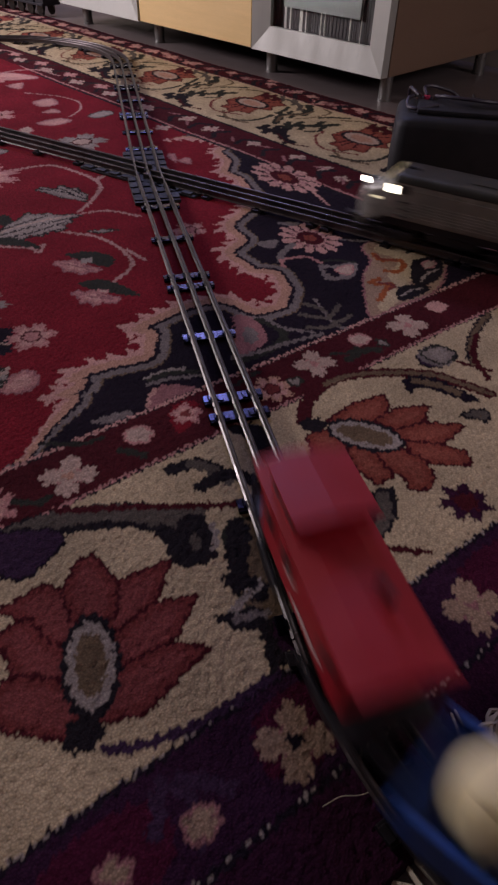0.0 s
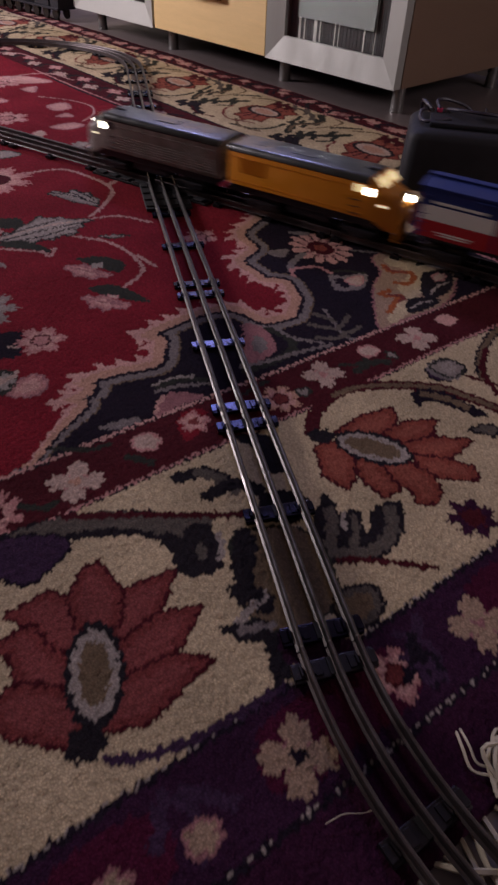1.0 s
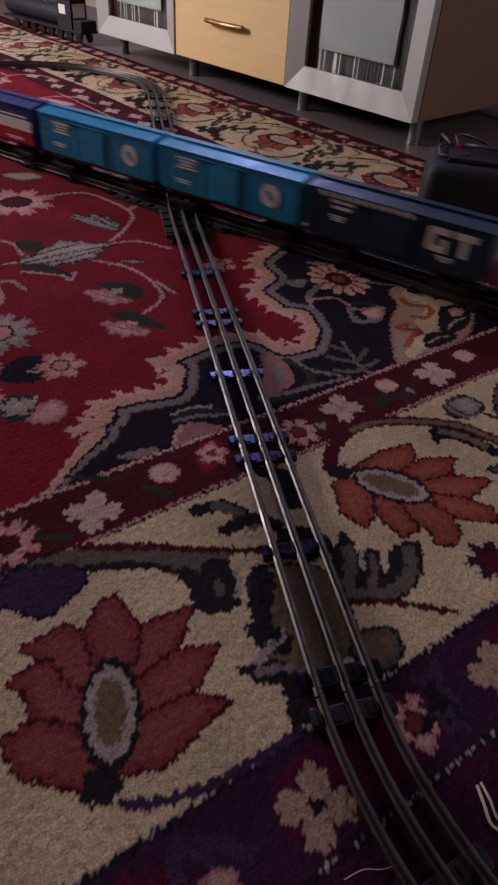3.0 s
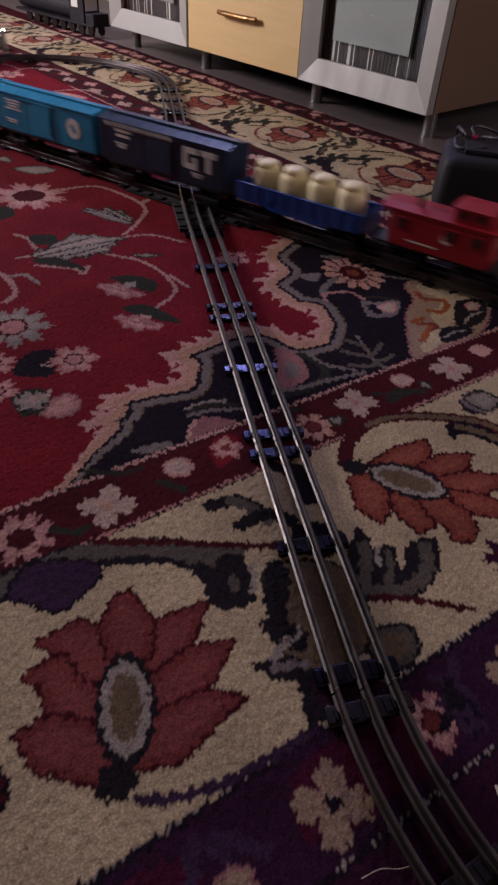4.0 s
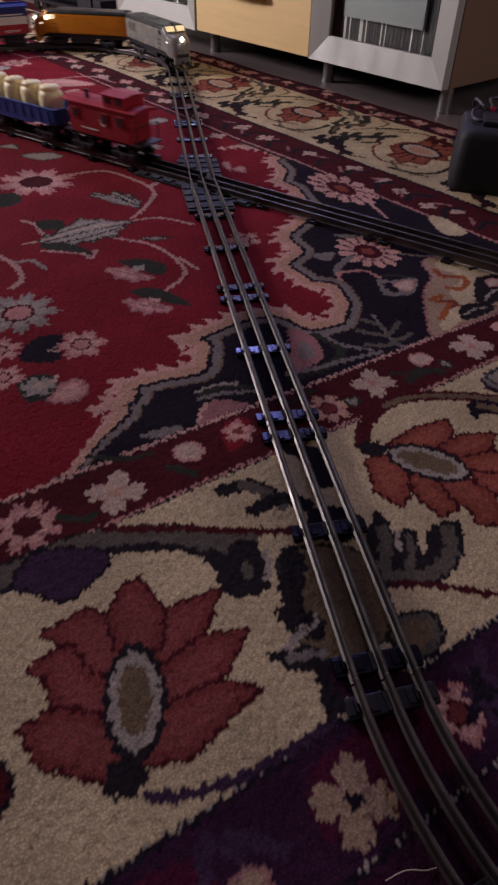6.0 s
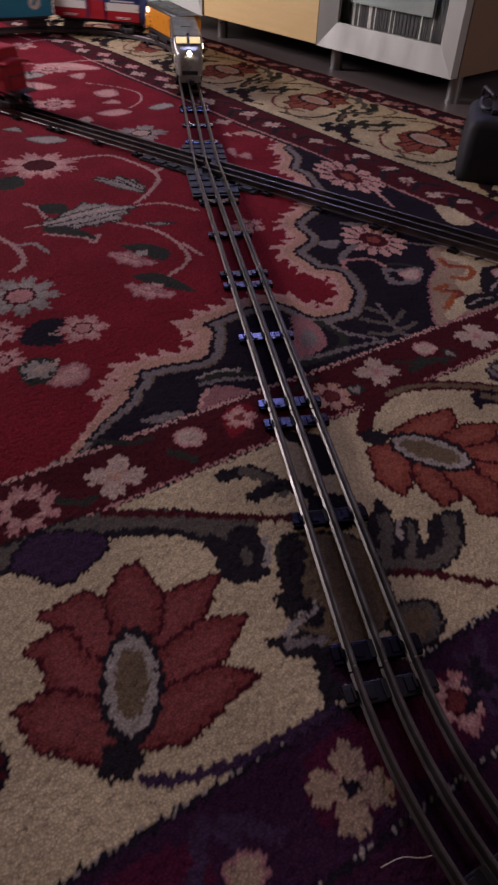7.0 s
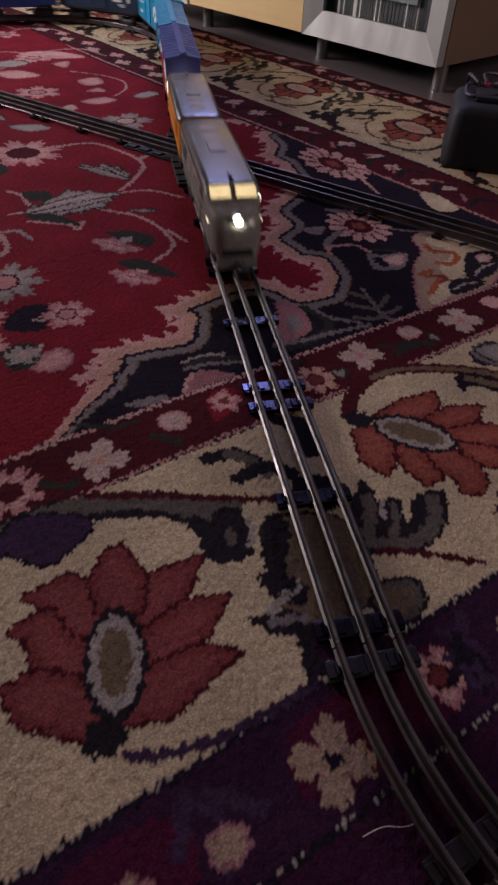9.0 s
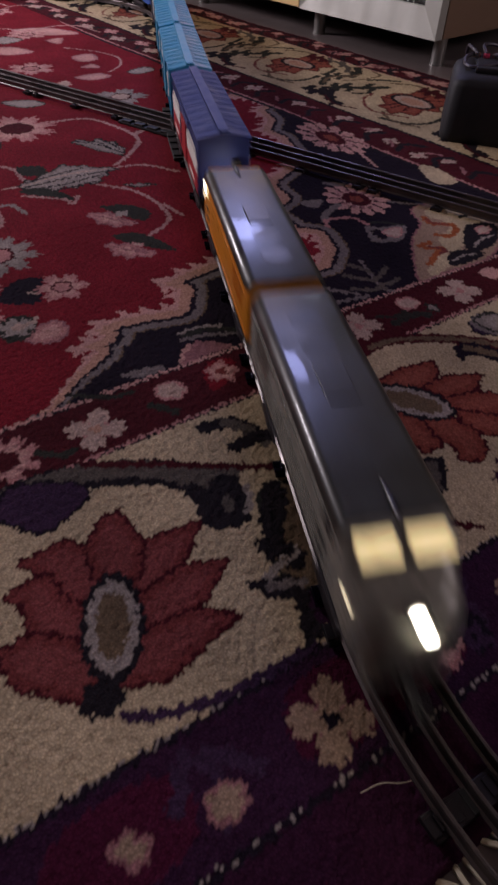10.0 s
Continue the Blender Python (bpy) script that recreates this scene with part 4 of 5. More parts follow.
S_CROSS2 = sum(a for a, _ in LEGS_OF_LINE[:6])
HALF = 0.108
spans = []
for s0, p, h, length, turn in STARTS:
    a, b = s0, s0 + length
    if abs(a) < 1e-6 or abs(a - S_CROSS2) < 1e-6:
        a += HALF
    if abs(b - TOTAL) < 1e-6 or abs(b - S_CROSS2) < 1e-6:
        b -= HALF
    n = max(1, round((b - a) / 0.2175))
    spans += [(a + (b - a) * k / n, a + (b - a) * (k + 1) / n, turn) for k in range(n)]
for a, b, turn in spans:
    short = b - a < 0.12
    # only the main straights get the tone that catches the light
    bright = not turn and S_CROSS2 - 0.7 < (a + b) / 2 < S_CROSS2 + 0.78
    label = "curved three-rail tinplate track section in a dim-lit tone" if turn else "bright straight three-rail tinplate track section" if bright else "straight three-rail tinplate track section in a dim-lit tone"
    track_section(a, b, label + " on the rug", (0.2, 0.8) if short else (0.055, 0.5, 0.945), RAIL if bright else RAIL_DIM)

# the crossing: a dark moulded base with both lines over it
cx = thing("track_crossing", pose(CROSS.x, CROSS.y, 0), "dark plastic three-rail track crossing between the two lines", "toy track")
for heads in ((SIDE, SIDE), (NEAR_HEAD, FAR_HEAD)):
    bm = bmesh.new()
    for sgn, h in ((-1, heads[0]), (1, heads[1])):
        turn = pose(0, 0, 0, 0, 0, h)
        box(bm, turn @ Vector((sgn * 0.052, 0, 0.002 if heads[0] == SIDE else 0.0024)), (0.104, 0.062, 0.0036 if heads[0] == SIDE else 0.0042), 0.001, turn)
        for k in range(4):
            for off in (-0.0255, -0.0085, 0.0085, 0.0255):
                box(bm, turn @ Vector((sgn * (0.018 + 0.024 * k), off, 0.0052)), (0.016, 0.0105, 0.002), 0.0006, turn)
    part("base", bm, PAD, cx)
    for off in (-GAUGE / 2, 0, GAUGE / 2):
        for sgn, h in ((-1, heads[0]), (1, heads[1])):
            d = Vector((math.cos(radians(h)), math.sin(radians(h))))
            rings = [rail_ring(d * (sgn * q), h, off) for q in (0.006 if heads[0] == SIDE else 0.0, 0.1075)]
            part("rail", loft(bmesh.new(), rings), RAIL_DIM if heads[0] == SIDE else RAIL, cx)


# ---- rolling stock; each car looks along its own +x ----
def ring_section(x, half, z0, z1, rt, rb=0.002, lean=0.0, seg=5):
    """A rounded upright section; rt: radius of the roof's shoulders."""
    pts = []
    for cy, cz, r, a0 in ((half - rt, z1 - rt, rt, 0), (-half + rt, z1 - rt, rt, 90), (-half + rb, z0 + rb, rb, 180), (half - rb, z0 + rb, rb, 270)):
        for k in range(seg + 1):
            a = radians(a0 + 90 * k / seg)
            pts.append((x, cy + r * math.cos(a), cz + r * math.sin(a)))
    return pts


def truck(parent, x, gauge=GAUGE, base=0.030):
    """A two-axle truck with side frames and wheels."""
    t = part("truck", boxed((0, 0, 0.0255), (base * 0.8, 0.020, 0.006), 0.001), BLACK, parent)
    t.matrix_basis = pose(x, 0, 0)
    for s in (-1, 1):
        bm = bmesh.new()
        box(bm, (0, s * 0.0225, 0.0225), (base + 0.014, 0.003, 0.005), 0.001)
        box(bm, (0, s * 0.0228, 0.0185), (0.013, 0.0035, 0.009), 0.001)
        for e in (-1, 1):
            box(bm, (e * base / 2, s * 0.0228, 0.0205), (0.009, 0.0036, 0.008), 0.001)
        part("side_frame", bm, BLACK, t)
    for e in (-1, 1):
        bm = rod(bmesh.new(), (e * base / 2, -0.018, 0.0200), (e * base / 2, 0.018, 0.0200), 0.0016, seg=8)
        for s in (-1, 1):
            rod(bm, (e * base / 2, s * 0.0145, 0.0212), (e * base / 2, s * 0.0195, 0.0212), 0.0085, 0.0088, 18)
            rod(bm, (e * base / 2, s * 0.0135, 0.0212), (e * base / 2, s * 0.0145, 0.0212), 0.0102, seg=18)
        part("wheelset", bm, WHEEL, t)
    return t


def coupler(parent, x, sgn):
    bm = box(bmesh.new(), (x + sgn * 0.008, 0, 0.0225), (0.018, 0.006, 0.005), 0.001)
    box(bm, (x + sgn * 0.018, 0.002, 0.0225), (0.006, 0.010, 0.008), 0.0015)
    part("coupler", bm, BLACK, parent)


def car(name, label, category, length, inset):
    t = thing(name, pose(0, 0, 0), label, category, "cars of the toy train")
    t["half"] = length / 2
    fr, rr = truck(t, length / 2 - inset), truck(t, -length / 2 + inset)
    coupler(t, length / 2 - 0.004, 1)
    coupler(t, -length / 2 + 0.004, -1)
    return t, fr, rr


def bars(parent, x, z, w, h, rows, side, y, material, name="lettering"):
    """Printing that cannot be read, as plain bars."""
    bm = bmesh.new()
    for k in range(rows):
        box(bm, (x, side * y, z - k * h * 1.9), (w * (1 - 0.18 * (k % 3)), 0.0006, h))
    part(name, bm, material, parent)


def locomotive(paint, label, lit):
    L = 0.243
    t, fr, rr = car("locomotive", label, "toy locomotive", L, 0.052)
    H = 0.0274
    shape = [(-0.1205, H - .002, .0865, .006), (-0.117, H, .0875, .007), (0.0745, H, .0880, .007), (0.0790, H, .0874, .007), (0.0870, H - .0006, .0808, .008),
             (0.0940, H - .0012, .0742, .009), (0.106, H - .0028, .0715, .011), (0.113, H - .0056, .0690, .012), (0.118, H - .0092, .0640, .012), (0.1212, H - .0135, .0560, .009)]
    low = lambda x: 0.0395 if x < 0.085 else 0.0395 - 0.010 * min(1, (x - 0.085) / 0.02)
    rings = [ring_section(x, h, low(x), z, rt) for x, h, z, rt in shape]
    body = part("body", loft(bmesh.new(), rings), paint, t, smooth=True)
    body.data.set_sharp_from_angle(angle=radians(40))
    # roof sheet with fans, hatches and a horn
    rings = [ring_section(x, h + 0.0006, 0.0795, z + 0.0007, rt + .0004) for x, h, z, rt in shape[:4]]
    roof = part("roof", loft(bmesh.new(), rings), ROOF, t, "glossy dark grey roof", smooth=True)
    roof.data.set_sharp_from_angle(angle=radians(40))
    for x in (-0.085, -0.055, 0.02):
        bm = rodded((x, 0, 0.0875), (x, 0, 0.0885), 0.012, 0.0105, 24)
        part("fan", bm, ROOF, roof)
    part("hatch", boxed((-0.02, 0, 0.0885), (0.03, 0.018, 0.002), 0.0006), ROOF, roof)
    bm = rodded((0.060, 0, 0.0894), (0.076, 0, 0.0894), 0.0012, 0.0024, 12)
    rod(bm, (0.062, 0, 0.087), (0.062, 0, 0.0894), 0.001)
    part("horn", bm, BLACK, roof)
    # windscreen: two lit panes on the slope
    a = Vector((0.0813, 0, 0.0861))
    b = Vector((0.0927, 0, 0.0749))
    slope = math.degrees(math.atan2(a.z - b.z, b.x - a.x))
    for s in (-1, 1):
        c = (a + b) / 2 + Vector((0.0011, s * 0.0125, 0.0013))
        fr_ = part("window", box(bmesh.new(), c, (0.0152, 0.0220, 0.0014), 0.0006, pose(0, 0, 0, 0, slope, 0)), paint, t)
        part("pane", box(bmesh.new(), c + Vector((0.0005, 0, 0.0006)), (0.0122, 0.0196, 0.0010), 0.0004, pose(0, 0, 0, 0, slope, 0)), GLOW_WIN, fr_, "warm lit window pane")
        part("side_window", boxed((0.066, s * 0.0275, 0.074), (0.012, 0.0012, 0.009), 0.0004), BLACK if lit > 0 else GLOW_WIN, t)
        part("number_board", boxed((0.0965, s * 0.0262, 0.0590), (0.0075, 0.0010, 0.0028), 0.0004), GLOW_MARK, t)
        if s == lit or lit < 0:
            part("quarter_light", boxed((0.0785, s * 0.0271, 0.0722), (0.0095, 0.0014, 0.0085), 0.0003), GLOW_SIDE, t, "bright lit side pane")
        # grilles, panel battens and ladder
        bm = bmesh.new()
        for k in range(9):
            box(bm, (-0.10 + k * 0.0042, s * 0.0276, 0.066), (0.0016, 0.0010, 0.018))
        part("grille", bm, paint, t)
        for z in (0.0455, 0.0745):
            part("batten", boxed((-0.018, s * 0.0275, z), (0.196, 0.0009, 0.0008)), paint, t)
        if lit > 0:
            for k in range(5):
                part("flute", boxed((-0.024, s * 0.0275, 0.0490 + 0.0032 * k), (0.180, 0.0009, 0.0011)), paint, t)
        bm = bmesh.new()
        for k in range(3):
            box(bm, (0.062, s * 0.0281, 0.044 + 0.008 * k), (0.009, 0.0016, 0.0010))
        part("ladder", bm, BLACK, t)
    part("headlamp_rim", rodded((0.1125, 0, 0.0665), (0.1185, 0, 0.0665), 0.0062, seg=24), ROOF, t)
    part("headlamp", rodded((0.1150, 0, 0.0665), (0.1222, 0, 0.0665), 0.0050, 0.0030, 24), GLOW_LAMP, t, "bright white headlamp")
    part("frame", boxed((-0.004, 0, 0.0350), (0.222, 0.046, 0.010), 0.001), BLACK, t)
    part("fuel_tank", boxed((0, 0, 0.0265), (0.060, 0.042, 0.014), 0.003), BLACK, t)
    bm = bmesh.new()
    box(bm, (0.1165, 0, 0.0245), (0.006, 0.040, 0.014), 0.002)
    part("pilot", bm, paint, t)
    part("nose_grille", boxed((0.1185, 0, 0.0352), (0.006, 0.030, 0.0075), 0.0012), BLACK, t, "dark opening under the nose")
    for s in (-1, 1):
        part("class_lamp", rodded((0.1115, s * 0.0120, 0.0560), (0.1195, s * 0.0120, 0.0560), 0.0028, 0.0022, 14), ROOF, t)
    return t, fr, rr


def boxcar(paint, roof_paint, label, length=0.225, scheme="plain"):
    t, fr, rr = car("boxcar", label, "toy boxcar", length, 0.040)
    H, z0, z1 = 0.0255, 0.0385, 0.0935
    part("body", boxed((0, 0, (z0 + z1) / 2), (length - 0.006, 2 * H, z1 - z0), 0.0012), paint, t)
    rings = []
    for x in (-length / 2 + 0.001, length / 2 - 0.001):
        rings.append([(x, -H - .0015, z1 - .001), (x, H + .0015, z1 - .001), (x, H + .0015, z1 + .001), (x, 0.004, z1 + .0055), (x, -0.004, z1 + .0055), (x, -H - .0015, z1 + .001)])
    roof = part("roof", loft(bmesh.new(), rings), roof_paint, t)
    walkway = part("roof_walk", boxed((0, 0, z1 + .0072), (length - .004, 0.010, 0.0014), 0.0003), roof_paint, roof)
    n = 12
    for k in range(1, n):
        x = -length / 2 + length * k / n
        bm = bmesh.new()
        for s in (-1, 1):
            a, b = Vector((x, s * 0.0055, z1 + .0055)), Vector((x, s * (H + .001), z1 + .0015))
            rod(bm, a, b, 0.0004, seg=6)
        part("rib", bm, roof_paint, roof)
    for s in (-1, 1):
        door = part("door", boxed((0, s * (H + .0008), 0.0585 if scheme == "tricolour" else (z0 + z1) / 2 - .001), (0.044, 0.0022, 0.038 if scheme == "tricolour" else 0.047), 0.0006), REDP if scheme == "tricolour" else paint, t)
        part("door_rail", boxed((0.012, s * (H + .0014), z1 - .0045), (0.085, 0.0022, 0.0016), 0.0003), paint, door)
        part("latch", boxed((-0.018, s * (H + .0022), 0.062), (0.0016, 0.0012, 0.030)), paint, door)
        for k in range(10):
            x = (-1 if k < 5 else 1) * (0.036 + (k % 5) * (length / 2 - 0.042) / 4.4)
            part("seam", boxed((x, s * (H + .0001), (z0 + z1) / 2), (0.0008, 0.0008, z1 - z0 - 0.004)), paint, t)
        part("sill", boxed((0, s * (H - .002), z0 - .001), (length - 0.03, 0.003, 0.004), 0.0005), BLACK, t)
        for e in (-1, 1):
            bm = bmesh.new()
            for k in range(5):
                box(bm, (e * (length / 2 - .008), s * (H + .0008), z0 + .006 + .010 * k), (0.009, 0.0010, 0.0009))
            part("ladder", bm, paint, t)
        y = H + .0006
        if scheme == "tricolour":
            for e in (-1, 1):
                part("stripe", boxed((e * (length / 4 + .010), s * y, 0.0665), (length / 2 - .034, 0.0008, 0.016)), WHITE, t, "white stripe")
                part("stripe", boxed((e * (length / 4 + .010), s * y, 0.0485), (length / 2 - .034, 0.0008, 0.019)), REDP, t, "red stripe")
                bars(t, e * 0.07, 0.0785, 0.060, 0.0026, 1, s, y + .0002, WHITE)
                bars(t, e * 0.07, 0.0465, 0.040, 0.0014, 2, s, y + .0006, WHITE)
        if scheme == "sky":
            bars(t, s * 0.066, 0.084, 0.034, 0.0022, 4, s, y, WHITE)
            bars(t, s * 0.073, 0.055, 0.026, 0.0018, 2, s, y, WHITE)
            bm = rodded((-s * 0.070, s * H, 0.067), (-s * 0.070, s * (y + .0004), 0.067), 0.0142, seg=28)
            em = part("emblem", bm, WHITE, t, "round white emblem")
            bm = box(bmesh.new(), (-s * 0.070, s * (y + .0005), 0.067), (0.006, 0.0006, 0.014), 0, pose(0, 0, 0, 0, 35, 0))
            part("emblem_mark", bm, paint, em)
        if scheme == "initials":
            bm = bmesh.new()
            x0 = -s * 0.066
            for dx, dz, w, h in ((-.012, .0, .0045, .014), (-.0065, .0058, .013, .0042), (-.0065, -.0058, .013, .0042), (-.0025, -.002, .004, .006), (.0115, .0058, .015, .0042), (.0115, -.001, .0045, .0135)):
                box(bm, (x0 - s * dx * 1.7, s * y, 0.072 + dz * 1.75), (w * 1.7, 0.0008, h * 1.75))
            part("emblem", bm, WHITE, t, "white block emblem")
            for k in range(12):
                bm = box(bmesh.new(), (s * (0.098 - 0.0105 * k), s * (y + .0018), 0.0902), (0.0038, 0.0010, 0.0068), 0, pose(0, 0, 0, 0, s * 38, 0))
                part("slash", bm, WHITE, t, "white diagonal warning slash")
            bars(t, s * 0.070, 0.083, 0.030, 0.0036, 2, s, y, WHITE)
            bars(t, s * 0.074, 0.066, 0.022, 0.0014, 3, s, y, WHITE)
            bars(t, -s * 0.066, 0.054, 0.020, 0.0012, 3, s, y, WHITE)
    bm = rodded((length / 2 - .004, 0.012, 0.07), (length / 2 + .002, 0.012, 0.07), 0.005, seg=16)
    part("brake_wheel", bm, BLACK, t)
    part("frame", boxed((0, 0, 0.0345), (length - 0.02, 0.030, 0.008), 0.001), BLACK, t)
    return t, fr, rr


def vat_car():
    length = 0.19
    t, fr, rr = car("flatcar", "blue toy flatcar carrying four cream vats", "toy flatcar", length, 0.034)
    H = 0.0255
    part("deck", boxed((0, 0, 0.041), (length - .002, 2 * H, 0.006), 0.001), FLATB, t)
    for s in (-1, 1):
        prof = [(-length / 2 + .002, .046), (-length / 2 + .012, .038), (-.05, .038), (-.04, .034), (.04, .034), (.05, .038), (length / 2 - .012, .038), (length / 2 - .002, .046),
                (length / 2 - .002, .060), (-length / 2 + .002, .060)]
        bm = loft(bmesh.new(), [[(x, s * (H + e), z) for x, z in prof] for e in (-.0012, .0012)])
        side = part("side_board", bm, FLATB, t)
        part("top_rail", boxed((0, s * H, 0.0605), (length - .002, 0.0042, 0.0018), 0.0005), FLATB, side)
        for k in range(9):
            part("stake", boxed((-0.08 + 0.02 * k, s * (H + .0018), 0.050), (0.003, 0.0016, 0.017), 0.0004), FLATB, side)
    for e in (-1, 1):
        part("end_board", boxed((e * (length / 2 - .003), 0, 0.052), (0.003, 2 * H - .004, 0.016), 0.0005), FLATB, t)
    for k in range(4):
        x = -0.063 + 0.042 * k
        bm = bmesh.new()
        prof = [(.0172, .044), (.0182, .046), (.0186, .060), (.0185, .070), (.0178, .0755), (.0162, .0790), (.0142, .0802), (.0136, .0805), (.0136, .0811), (.0146, .0813), (.0146, .0850),
                (.0132, .0868), (.0070, .0878), (.0005, .0880)]
        loft(bm, [[(x + r * math.cos(a * math.tau / 28), r * math.sin(a * math.tau / 28), z) for a in range(28)] for r, z in prof])
        v = part("vat", bm, VAT, t, smooth=True)
        bm = bmesh.new()
        for q in range(8):
            a = q * math.tau / 8
            rod(bm, (x + .0183 * math.cos(a), .0183 * math.sin(a), .046), (x + .0183 * math.cos(a), .0183 * math.sin(a), .072), .0004, seg=6)
        part("stave", bm, VAT, v)
    part("frame", boxed((0, 0, 0.0355), (length - 0.03, 0.024, 0.008), 0.001), BLACK, t)
    return t, fr, rr


def caboose():
    length = 0.158
    t, fr, rr = car("caboose", "red plastic toy caboose with a roof cupola", "toy caboose", length, 0.036)
    H = 0.0228
    part("body", boxed((0.002, 0, 0.0590), (0.122, 2 * H, 0.042), 0.0012), CAB_RED, t)
    rings = []
    for x in (-length / 2 + .006, length / 2 - .002):
        rings.append([(x, -H - .002, .079), (x, H + .002, .079), (x, H + .002, .081), (x, .012, .0845), (x, 0, .0852), (x, -.012, .0845), (x, -H - .002, .081)])
    roof = part("roof", loft(bmesh.new(), rings), CAB_RED, t)
    cup = part("cupola", boxed((-0.030, 0, 0.0895), (0.042, 0.042, 0.016), 0.0012), CAB_RED, t)
    bm = loft(bmesh.new(), [[(x, -.023, .097), (x, .023, .097), (x, .023, .0985), (x, 0, .1005), (x, -.023, .0985)] for x in (-0.054, -0.006)])
    part("cupola_roof", bm, CAB_RED, cup)
    for s in (-1, 1):
        for x in (-0.036, -0.016):
            part("cupola_window", boxed((x - .004, s * 0.0212, 0.0910), (0.010, 0.001, 0.007), 0.0003), BLACK, cup)
        for x in (-0.042, -0.012, 0.048):
            w = part("window", boxed((x, s * (H + .0006), 0.066), (0.014, 0.0016, 0.015), 0.0004), CAB_RED, t)
            part("pane", boxed((x, s * (H + .0012), 0.066), (0.010, 0.0008, 0.011)), BLACK, w)
        em = part("emblem", rodded((-0.008, s * H, 0.060), (-0.008, s * (H + .0008), 0.060), 0.0055, seg=24), WHITE, t, "round pale emblem")
        bars(t, 0.02, 0.0475, 0.036, 0.0016, 1, s, H + .0008, WHITE)
        bm = bmesh.new()
        for k in range(5):
            box(bm, (-length / 2 + .006, s * .023, .044 + .009 * k), (.001, .006, .001))
        part("ladder", bm, BLACK, t)
        for e in (-1, 1):
            part("railing", rodded((e * (length / 2 - .004), s * .022, .040), (e * (length / 2 - .004), s * .022, .064), .0009, seg=8), BLACK, t)
    for e in (-1, 1):
        part("platform", boxed((e * (length / 2 - .008), 0, .0385), (.018, .048, .003), .0006), BLACK, t)
        part("rail_bar", rodded((e * (length / 2 - .004), -.022, .064), (e * (length / 2 - .004), .022, .064), .0009, seg=8), BLACK, t)
    part("chimney", rodded((0.035, 0.008, .084), (0.035, 0.008, .096), .003, seg=14), BLACK, roof)
    part("frame", boxed((0, 0, .0355), (length - .03, .030, .007), .001), BLACK, t)
    return t, fr, rr


# car, middle behind the nose, spacing of trucks, facing
TRAIN = []
for made, mid, back in (
        (locomotive(GREY, "grey toy diesel locomotive with lit windscreen and headlamp", 1), 0.1215, False),
        (locomotive(ORANGE, "orange toy diesel locomotive running backwards behind the first", -1), 0.3765, True),
        (boxcar(NAVY_ROOF, NAVY_ROOF, "toy boxcar in blue, white and red with red door", 0.237, "tricolour"), 0.632, False),
        (boxcar(SKY, SKY, "bright blue toy boxcar with round white emblem", 0.231, "sky"), 0.877, False),
        (boxcar(SKY, SKY, "bright blue toy boxcar with round white emblem", 0.231, "sky"), 1.1175, False),
        (boxcar(GTB, GTB, "dark navy toy boxcar with white block emblem", 0.238, "initials"), 1.360, False),
        (vat_car(), 1.588, False),
        (caboose(), 1.778, False)):
    TRAIN.append((*made, mid, back))

# ---- cabinets along the east side ----
CAB = pose(1.041, 0.924, 0, 0, 0, 97.82)      # +x runs along the fronts, +y out into the room
CZ0, CZ1, CD = 0.044, 0.62, 0.42


def cabinet_shell(t, w, legs):
    for x in (0.009, w - 0.009):
        part("side_panel", boxed((x, -CD / 2, (CZ0 + CZ1) / 2), (0.018, CD, CZ1 - CZ0), 0.001), SIDEP, t)
    part("bottom", boxed((w / 2, -CD / 2, CZ0 + .010), (w - .037, CD - .004, .018)), INNER, t)
    part("top", boxed((w / 2, -CD / 2, CZ1 - .010), (w - .037, CD - .004, .018)), SIDEP, t)
    part("back", boxed((w / 2, -CD + .004, (CZ0 + CZ1) / 2), (w - .037, .006, CZ1 - CZ0 - .04)), INNER, t)
    for x in legs:
        for y in (-0.024, -CD + .04):
            bm = rodded((x, y, FZ), (x, y, FZ + .004), .0140, seg=24)
            rod(bm, (x, y, FZ + .004), (x, y, CZ0 + .001), .0126, seg=24)
            part("leg", bm, LEG, t)


